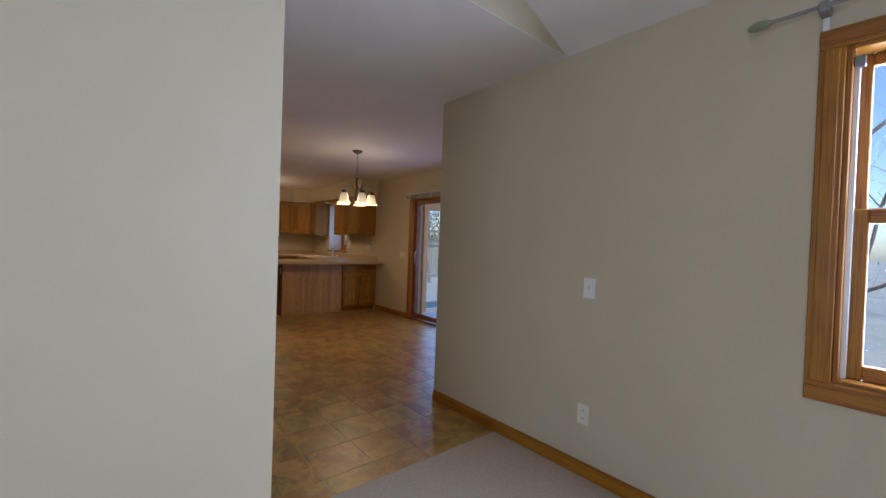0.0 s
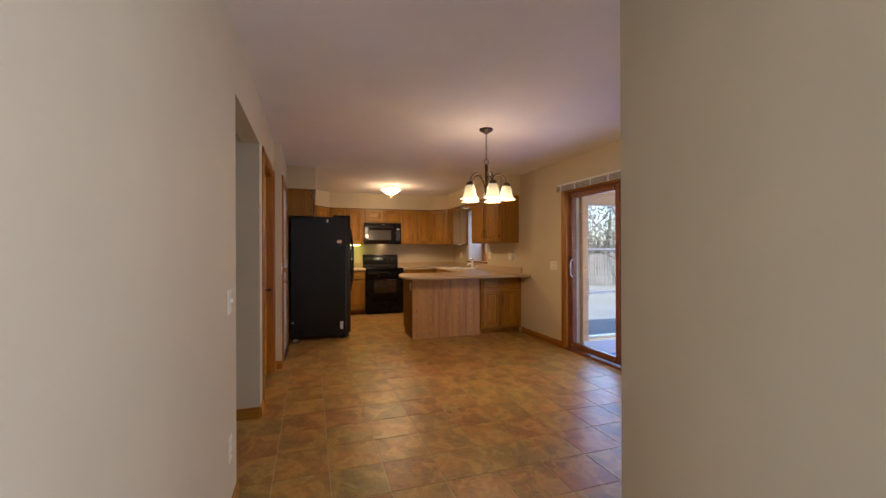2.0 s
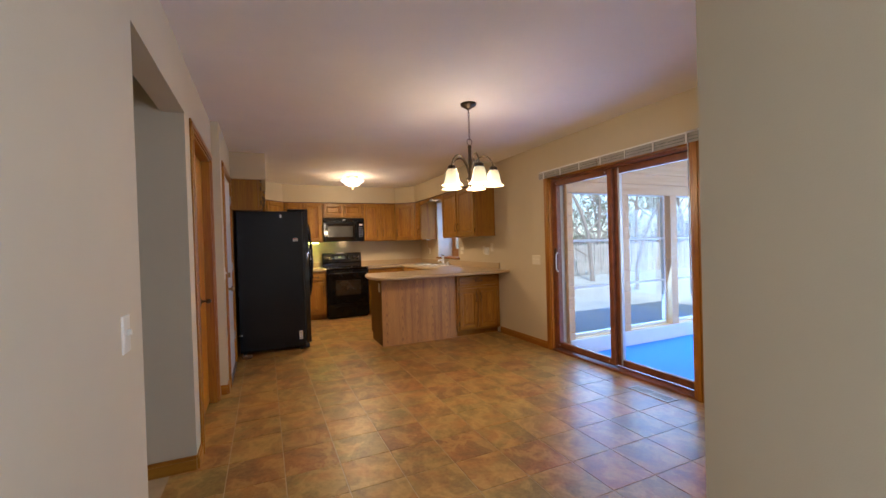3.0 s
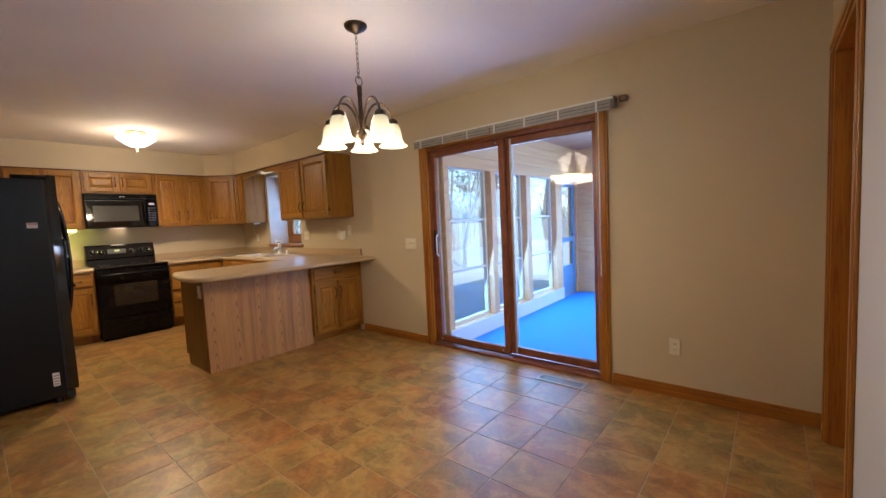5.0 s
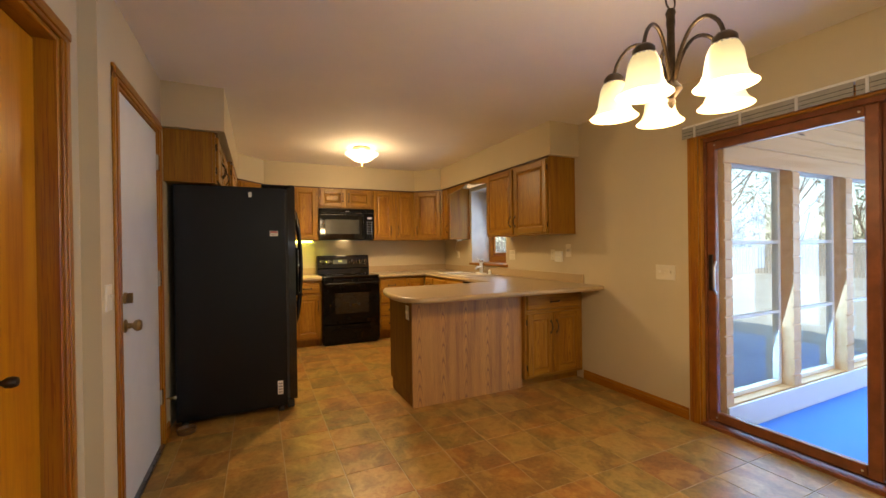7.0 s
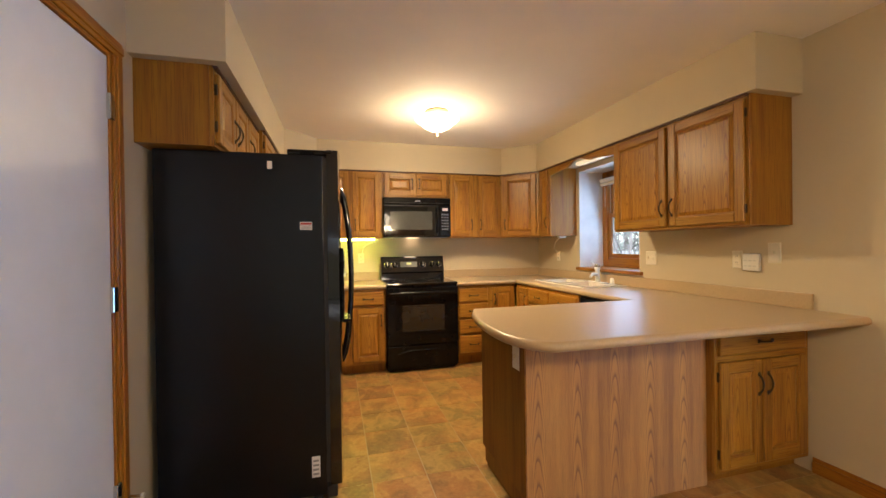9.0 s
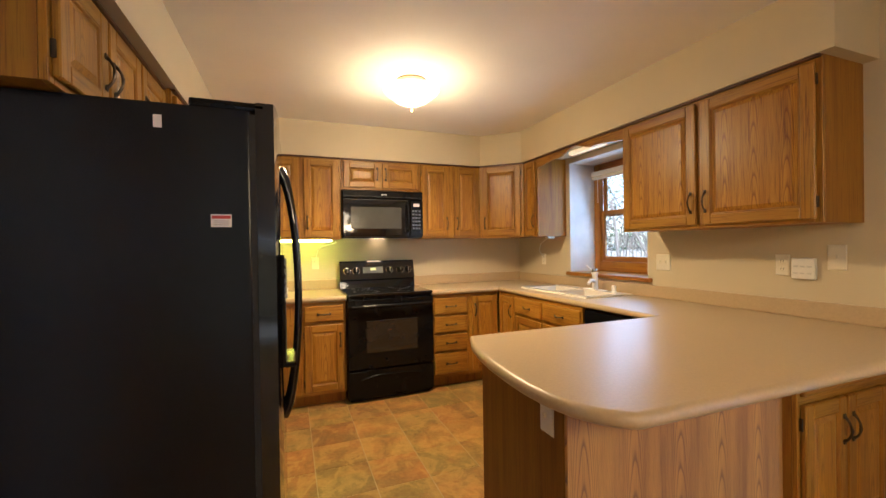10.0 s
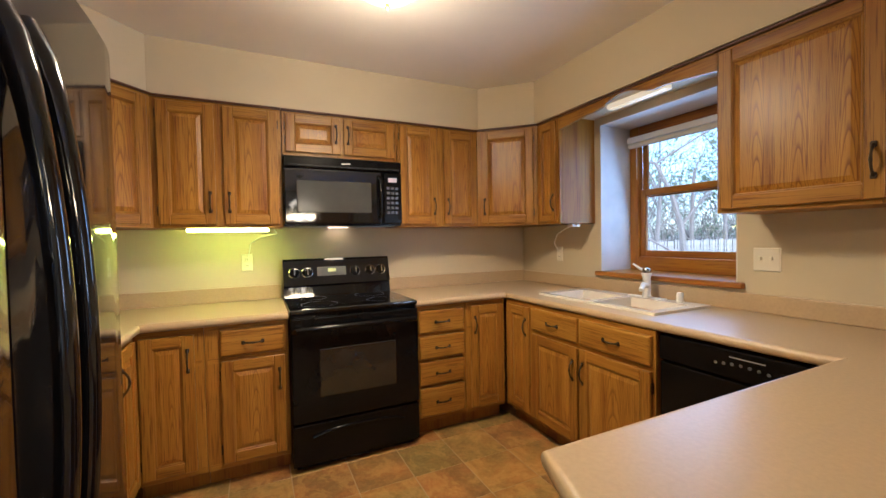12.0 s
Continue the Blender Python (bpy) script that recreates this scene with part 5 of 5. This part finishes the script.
for y in (3.89, 5.795):
    part("bracket", box((RIGHT - 0.08, RIGHT, y - 0.012, y + 0.012, 2.03, 2.105), bevel=0.003), STEEL, bl)
part("slat_edge", box((RIGHT - 0.093, RIGHT - 0.0925, 3.905, 5.79, 2.028, 2.031), (RIGHT - 0.093, RIGHT - 0.0925, 3.905, 5.79, 2.052, 2.055)), SLOT, bl)
part("wand", tube([(RIGHT - 0.094, 3.985, 2.01), (RIGHT - 0.096, 3.982, 0.83)], 0.0045, 8), ALU, bl, smooth=True)
hk = thing("wall_bracket", pose(RIGHT, 3.84, 2.085), "small brown bracket on the wall beside the blind", "bracket")
part("plate", box((-0.035, 0, -0.03, 0.02, -0.02, 0.02), bevel=0.006), plain("brown_plastic", (0.16, 0.115, 0.08), 0.5), hk)

# floor register
vent = thing("floor_register", pose(3.875, 4.275, 0), "tan metal floor register before the patio door", "floor vent")
part("frame", box((-0.062, 0.062, -0.185, -0.17, 0, 0.006), (-0.062, 0.062, 0.17, 0.185, 0, 0.006), (-0.062, -0.045, -0.17, 0.17, 0, 0.006), (0.045, 0.062, -0.17, 0.17, 0, 0.006), (-0.045, 0.045, -0.01, 0.01, 0, 0.006), bevel=0.001), plain("tan_metal", (0.42, 0.34, 0.24), 0.35, 0.3), vent)
part("well", box((-0.045, 0.045, -0.17, 0.17, 0, 0.002)), SLOT, vent)
for i in range(20):
    y = -0.163 + i * 0.0172
    if abs(y) > 0.012:
        part("slat", box((-0.045, 0.045, y - 0.0032, y + 0.0032, 0.002, 0.0055)), vent.children[0].data.materials[0], vent)

# hall wall return-air grille near the ceiling
gr = thing("wall_grille", pose(LEFT, 2.85, 2.30, 0, 0, 90), "white return-air grille high on the hall wall", "grille")
part("frame", box((-0.2, -0.18, -0.01, 0, -0.09, 0.09), (0.18, 0.2, -0.01, 0, -0.09, 0.09), (-0.18, 0.18, -0.01, 0, -0.09, -0.075), (-0.18, 0.18, -0.01, 0, 0.075, 0.09), bevel=0.002), IVORY, gr)
for i in range(9):
    part("slat", box((-0.18, 0.18, -0.008, -0.001, -0.072 + i * 0.0165, -0.064 + i * 0.0165)), IVORY, gr)

# curtain rod by the living-room window
RODGREY = plain("grey_rod_paint", (0.23, 0.22, 0.20), 0.4, 0.3)
rod = thing("curtain_rod", Matrix(), "thin grey curtain rod with dull green finial", "curtain rod")
part("rod", tube([(PART_X - 0.07, 0.65, 2.225), (PART_X - 0.07, -0.8, 2.225)], 0.008, 10), RODGREY, rod, smooth=True)
part("finial", lathe([(0, -0.045), (0.012, -0.035), (0.02, -0.01), (0.017, 0.02), (0.008, 0.04), (0.01, 0.05), (0, 0.05)], n=14, tilt=Matrix.Translation((PART_X - 0.07, 0.69, 2.225)) @ pose(0, 0, 0, 90, 0, 0)), plain("green_glass_finial", (0.24, 0.27, 0.17), 0.15, vary=0.2), rod, "green glass finial", smooth=True)
part("bracket", box((PART_X - 0.085, PART_X, 0.485, 0.515, 2.205, 2.24), bevel=0.004), RODGREY, rod)
part("bracket_plate", box((PART_X - 0.008, PART_X, 0.49, 0.51, 2.15, 2.21), bevel=0.002), WHITE, rod)
# doorstop on the hinge side of the white door
ds = thing("doorstop", pose(LEFT2 + 0.02, 7.12, 0.30), "small brass hinge-pin doorstop on the casing", "doorstop")
part("arm", tube([(0.005, 0, 0), (0.05, -0.01, 0.0)], 0.005, 8), BRASS, ds)
part("tip", lathe([(0, 0), (0.011, 0), (0.011, 0.01), (0, 0.01)], n=10, tilt=Matrix.Translation((0.05, -0.01, 0)) @ pose(0, 0, 0, 0, 90, 0)), IVORY, ds)
tin = thing("floor_bowl", pose(0.765, 7.25, 0), "small brown round dish on the floor by the fridge", "dish")
part("dish", lathe([(0, 0), (0.055, 0), (0.062, 0.03), (0.058, 0.034), (0.05, 0.012), (0, 0.01)], n=20), plain("brown_glaze", (0.13, 0.075, 0.035), 0.3), tin, smooth=True)


# ---- porch and outdoors ----
PN, PE, PZ, PC = 5.72, 8.02, -0.10, 2.42     # north wall, east wall, floor, ceiling
setting("porch_floor", box((RIGHT + T, PE, 1.9, PN, PZ - 0.1, PZ)), PORCHCARPET, "outdoor carpet on the porch floor, its blue deepened for skylight", "floor")
setting("porch_ceiling", box((RIGHT + T, PE + 0.1, 1.8, PN + 0.1, PC, PC + 0.08)), PINE_CEILING, "reddish stained pine board porch ceiling", "ceiling")


def screen_wall(name, axis, at, thick, holes, a0, a1, label):
    bm = wall_with_holes(axis, at, thick, a0, a1, PZ - 0.1, PC, holes)
    return setting(name, bm, PINE, label, "wall")


HN = [(4.39, 5.22, 0.09, 1.90), (5.33, 6.13, 0.09, 1.90), (6.26, 7.12, 0.09, 1.90)]
screen_wall("porch_wall_north", "x", PN, 0.13, HN + [(7.34, 7.96, PZ - 0.1, 1.86)], RIGHT + T, PE + 0.09, "knotty pine porch wall with tall windows")
HE = [(4.45, 5.31, 0.09, 1.88), (3.2, 4.2, 0.09, 1.88)]
screen_wall("porch_wall_east", "y", PE, 0.13, HE, 1.9, PN, "knotty pine porch wall with wide windows")
# unseen end wall; its opening is added for the south fill lamp
screen_wall("porch_wall_south", "x", 1.8, 0.1, [(4.6, 6.6, 0.6, 1.9)], RIGHT + T, PE + 0.09, "knotty pine porch end wall")


def porch_window(i, axis, a0, a1, z0, z1, at):
    w = root_of("porch_window_%d" % i, "tall white-framed porch window with cross rails", "window")
    def bar(name, p, q, u, v, d=0.05):
        s = (p, q, at + 0.075, at + 0.075 + d, u, v) if axis == "x" else (at + 0.075, at + 0.075 + d, p, q, u, v)
        return part(name, box(s, bevel=0.003), VINYLWHITE, w)
    bar("frame", a0, a0 + 0.035, z0, z1), bar("frame", a1 - 0.035, a1, z0, z1)
    bar("frame_rail", a0 + 0.035, a1 - 0.035, z0, z0 + 0.035), bar("frame_rail", a0 + 0.035, a1 - 0.035, z1 - 0.035, z1)
    for z in (1.28, 0.70):
        bar("cross_rail", a0 + 0.035, a1 - 0.035, z - 0.014, z + 0.014, 0.03)
    s = (a0 + 0.035, a1 - 0.035, at + 0.088, at + 0.092, z0 + 0.035, z1 - 0.035) if axis == "x" else (at + 0.088, at + 0.092, a0 + 0.035, a1 - 0.035, z0 + 0.035, z1 - 0.035)
    pane("pane", s, w)


for i, h in enumerate(HN):
    porch_window(i + 1, "x", *h, PN)
for i, h in enumerate(HE):
    porch_window(i + 4, "y", *h, PE)
# unseen south window, added only to go with the fill lamp
porch_window(6, "x", 4.6, 6.6, 0.6, 1.9, 1.8)
# storm door at the far end
sd = root_of("porch_door", "blue-grey storm door with glass at the porch end", "door")
part("stile", box((7.34, 7.43, PN + 0.02, PN + 0.06, PZ, 1.86), bevel=0.004), BLUEGREY, sd)
part("stile", box((7.87, 7.96, PN + 0.02, PN + 0.06, PZ, 1.86), bevel=0.004), BLUEGREY, sd)
part("rail", box((7.43, 7.87, PN + 0.02, PN + 0.06, 1.76, 1.86), bevel=0.004), BLUEGREY, sd)
part("rail", box((7.43, 7.87, PN + 0.02, PN + 0.06, 0.82, 0.90), bevel=0.004), BLUEGREY, sd)
part("kick_panel", box((7.43, 7.87, PN + 0.025, PN + 0.055, PZ, 0.42), bevel=0.004), BLUEGREY, sd)
pane("pane", (7.43, 7.87, PN + 0.038, PN + 0.042, 0.90, 1.76), sd)
pane("pane", (7.43, 7.87, PN + 0.038, PN + 0.042, 0.42, 0.82), sd)
part("latch", tube([(7.81, PN + 0.02, 0.94), (7.81, PN - 0.03, 0.94), (7.71, PN - 0.03, 0.94)], 0.009, 8), BRONZE, sd, smooth=True)

# joints of the pine boards on the visible porch walls
north, east = bpy.data.objects["porch_wall_north"], bpy.data.objects["porch_wall_east"]
board_n = mesh_of("board", box((-0.5, 0.5, -0.012, 0.0, 0.004, 0.136), bevel=0.004), PINE)
for r in range(18):
    z = PZ + r * 0.14
    for wall, spans in ((north, ((RIGHT + T, 4.39), (5.22, 5.33), (6.13, 6.26), (7.12, 7.34), (7.96, PE))), (east, ((5.31, PN),))):
        for a, b in (spans if z + 0.07 < 1.90 else ((RIGHT + T, PE),) if wall is north else ((1.9, PN),)):
            if z + 0.07 > PC - 0.02:
                continue
            if z + 0.07 < 0.09 and wall is north:
                continue
            ob = new("board", board_n)
            ob.parent = wall
            if wall is north:
                ob.matrix_basis = pose((a + b) / 2, PN, z) @ Matrix.Diagonal((b - a - 0.002, 1, 1, 1))
            else:
                ob.matrix_basis = pose(PE, (a + b) / 2, z, 0, 0, -90) @ Matrix.Diagonal((b - a - 0.002, 1, 1, 1))
setting("porch_sill", box((RIGHT + T, 7.33, PN - 0.03, PN - 0.013, PZ, 0.085), bevel=0.003), VINYLWHITE, "pale boarded knee wall along the porch windows", "sill")


def ground_material():
    m, nt, bsdf = nodes_of("winter_lawn", 0.95)
    v = place(nt)
    a = noise_at(nt, v, 0.5, 6, 0.6)
    b = noise_at(nt, v, 9, 6, 0.7)
    # both ramps are paled in place of the daylight missing from the shaded lawn
    c = ramp(nt, a, [(0.35, (0.34, 0.36, 0.31)), (0.6, (0.50, 0.50, 0.45))])
    nt.links.new(mixed(nt, 0.4, c, ramp(nt, b, [(0.3, (0.26, 0.26, 0.19)), (0.7, (0.58, 0.55, 0.48))])), bsdf.inputs["Base Color"])
    bump(nt, bsdf, b, 0.6, 0.05)
    return m


setting("ground", box((-300, 300, -300, 300, -0.75, -0.45)), ground_material(), "winter lawn round the house, paled to stand in for skylight", "ground")
# unseen slabs and outer walls, added to keep sun and sky out of the rooms
setting("roof", box((-4.6, PART_X + 0.8, -5.6, EDGE - 0.3, 4.25, 4.35), (-0.2, PE + 0.5, EDGE - 0.3, PN + 0.4, 2.72, 2.82), (-0.2, RIGHT + T + 0.4, PN + 0.4, 10.6, 2.72, 2.82)), plain("unseen_roof_slab", (0.07, 0.06, 0.055), 0.9), "unseen dark roof slabs added to block the sun", "roof")
setting("outer_wall", box((-1.6, -1.45, EDGE + 0.13, 10.2, -0.6, 2.7), (-1.45, 0.29, BACK + 0.16, BACK + 0.26, -0.6, 2.7)), plain("cedar_siding", (0.3, 0.2, 0.12), 0.8), "unseen outer walls added to close the house", "wall")

# picket fence beyond the lawn
fence = thing("fence", Matrix(), "weathered grey picket fence across the lawn", "fence")
grey = plain("weathered_wood", (0.34, 0.31, 0.27), 0.85, vary=0.2)
picket = mesh_of("picket", box((-0.05, 0.05, -0.01, 0.01, 0.0, 1.5), bevel=0.004), grey)
for k in range(150):
    ob = new("picket", picket)
    ob.parent = fence
    ob.matrix_basis = pose(5.5 + k * 0.145, 17.0 + 0.02 * math.sin(k * 1.7), -0.45 + 0.02 * math.sin(k))
for k in range(90):
    ob = new("picket", picket)
    ob.parent = fence
    ob.matrix_basis = pose(27.2, 17.0 - k * 0.145, -0.45 + 0.02 * math.sin(k), 0, 0, 90)
part("fence_rail", box((5.4, 27.2, 17.02, 17.06, 0.0, 0.08), (5.4, 27.2, 17.02, 17.06, 0.65, 0.73), (27.14, 27.18, 4.0, 17.0, 0.0, 0.08), (27.14, 27.18, 4.0, 17.0, 0.65, 0.73)), grey, fence)

BARK = plain("grey_bark", (0.20, 0.17, 0.145), 0.9, vary=0.3, scale=20)
NEEDLE = plain("pale_evergreen_leaf", (0.12, 0.16, 0.09), 0.7, vary=0.3)


def bare_tree(x, y, height, seed, leafy=False, spread=0.6, stout=0.012):
    rnd = random.Random(seed)
    t = thing("tree", pose(x, y, -0.47), "bare grey-brown winter tree on the lawn" if not leafy else "tree with thin pale evergreen crown", "tree", "garden trees")
    wood, twig = bmesh.new(), bmesh.new()
    leaves = []
    def grow(bm, p, d, length, r, depth):
        n = 4
        pts, rr = [p.copy()], [r]
        for i in range(n):
            d = (d + Vector((rnd.uniform(-1, 1), rnd.uniform(-1, 1), rnd.uniform(-0.4, 0.8))) * 0.16).normalized()
            p = p + d * length / n
            pts.append(p.copy())
            rr.append(r * (1 - 0.45 * (i + 1) / n))
        tube(pts, rr, 6 if depth < 2 else 4, bm=bm)
        if depth >= 4:
            leaves.append(p)
            return
        for k in range(3 if depth else 5):
            q = pts[rnd.randint(2 if depth else 1, n)]
            side = Vector((rnd.uniform(-1, 1), rnd.uniform(-1, 1), rnd.uniform(-0.1, 0.5))).normalized()
            grow(twig, q, (d * 0.5 + side * spread).normalized(), length * rnd.uniform(0.5, 0.72), rr[-1] * 0.62, depth + 1)
    grow(wood, Vector((0, 0, 0)), Vector((0, 0, 1)), height * 0.45, height * stout, 0)
    part("trunk", wood, BARK, t, smooth=True)
    part("crown", twig, BARK, t)
    if leafy:
        bm = bmesh.new()
        for p in leaves:
            for _ in range(5):
                c = p + Vector((rnd.gauss(0, 0.22), rnd.gauss(0, 0.22), rnd.gauss(0, 0.22)))
                a, b = Vector((rnd.uniform(-1, 1), rnd.uniform(-1, 1), rnd.uniform(-1, 1))) * 0.12, Vector((rnd.uniform(-1, 1), rnd.uniform(-1, 1), rnd.uniform(-1, 1))) * 0.06
                bm.faces.new([bm.verts.new(c + a), bm.verts.new(c + b), bm.verts.new(c - a), bm.verts.new(c - b)])
        part("leaves", bm, NEEDLE, t)
    return t


bare_tree(13.5, 14.6, 9.0, 3, spread=0.9)
bare_tree(9.0, 13.4, 6.5, 5, spread=1.1, stout=0.009)
bare_tree(10.9, 13.9, 6.5, 25, spread=1.1, stout=0.009)
bare_tree(9.9, 15.2, 7.5, 35, spread=1.1, stout=0.009)
bare_tree(8.2, 15.4, 7.5, 45, spread=1.1, stout=0.009)
bare_tree(16.5, 13.2, 9.0, 8)
bare_tree(12.5, 11.6, 7.5, 9, spread=1.1, stout=0.010)
bare_tree(9.8, 20.5, 11.0, 11, True)
bare_tree(14.5, 21.5, 12.0, 12, True)
bare_tree(19.0, 19.5, 11.0, 13)
bare_tree(24.0, 21.0, 12.0, 14, True)
bare_tree(29.5, 16.5, 11.0, 15)
bare_tree(30.5, 11.5, 12.0, 16, True)
bare_tree(30.0, 7.0, 11.0, 17)
rnd = random.Random(77)
for k in range(16):
    far = k / 15
    bare_tree(6.0 + 34 * far + rnd.uniform(-1, 1), 27.0 - 20 * far ** 2 + rnd.uniform(-2.5, 2.5) + (3 if far > 0.8 else 0), rnd.uniform(9, 13), 40 + k, k % 3 != 1)
# brush and far woods behind the fence: twigs and pale leaves in drifts with gaps
def far_woods(name, count, seed, material, label, twig):
    rng = np.random.default_rng(seed)
    u = rng.uniform(0, 1, count)
    along = 3.0 + 46.0 * u
    x = np.minimum(along, 36.0) + rng.normal(0, 0.9, count)
    y = 24.0 - np.maximum(along - 36.0, 0) * 1.5 + rng.normal(0, 1.4, count)
    crest = 4.2 + 1.8 * np.sin(along * 0.9) + 1.3 * np.sin(along * 2.3 + 1.0) + 0.8 * np.sin(along * 5.1)
    z = -0.45 + np.abs(crest) * rng.uniform(0, 1, count) ** 0.8 + 0.1
    c = np.stack([x, y, z], 1)
    a = rng.normal(0, 1, (count, 3)) * np.array([0.5, 0.5, 1.0])
    a /= np.linalg.norm(a, axis=1)[:, None]
    b = np.cross(a, rng.normal(0, 1, (count, 3)))
    b /= np.linalg.norm(b, axis=1)[:, None] + 1e-9
    long, wide = (0.55, 0.018) if twig else (0.11, 0.06)
    a, b = a * long * rng.uniform(0.5, 1.3, (count, 1)), b * wide * rng.uniform(0.6, 1.3, (count, 1))
    verts = np.concatenate([c - a - b, c + a - b * 0.3, c + a + b * 0.3, c - a + b]).tolist()
    faces = [(k, k + count, k + 2 * count, k + 3 * count) for k in range(count)]
    me = bpy.data.meshes.new(name)
    me.from_pydata(verts, [], faces)
    me.materials.append(material)
    tagged(new(name, me), label, "woods", kind="stuff")


far_woods("far_twigs", 15000, 5, BARK, "pale tangled winter brush behind the fence", True)
far_woods("far_leaves", 7000, 6, NEEDLE, "thin pale evergreen leaves in the far woods", False)
bare_tree(17.0, -1.5, 10.0, 18)
bare_tree(11.0, 1.0, 9.0, 19)

# ---- floor tiles ----
P = 0.305
GX, GY = 2.278, 9.275
tile = mesh_of("tile", box((0.0022, P - 0.0022, 0.0022, P - 0.0022, -0.006, 0.0), bevel=0.0012), TILE)
nx0 = math.floor((LEFT - GX) / P)
count = 0
for i in range(nx0, 6):
    for j in range(-24, 1):
        x, y = GX + i * P, GY + j * P
        w = min(RIGHT, x + P) - x
        d = y + P - max(y, 2.1)
        if x > 3.5 and y > 7.0 or x > 2.38 and 6.98 < y < 7.25 or d < 0.02 or w < 0.02:
            continue
        if y > 6.04 and x + P < 0.67:
            continue
        ob = new("tile", tile)
        ob.parent = floor
        ob.matrix_basis = pose(x, y + P - d, 0) @ Matrix.Diagonal((w / P, d / P, 1, 1))
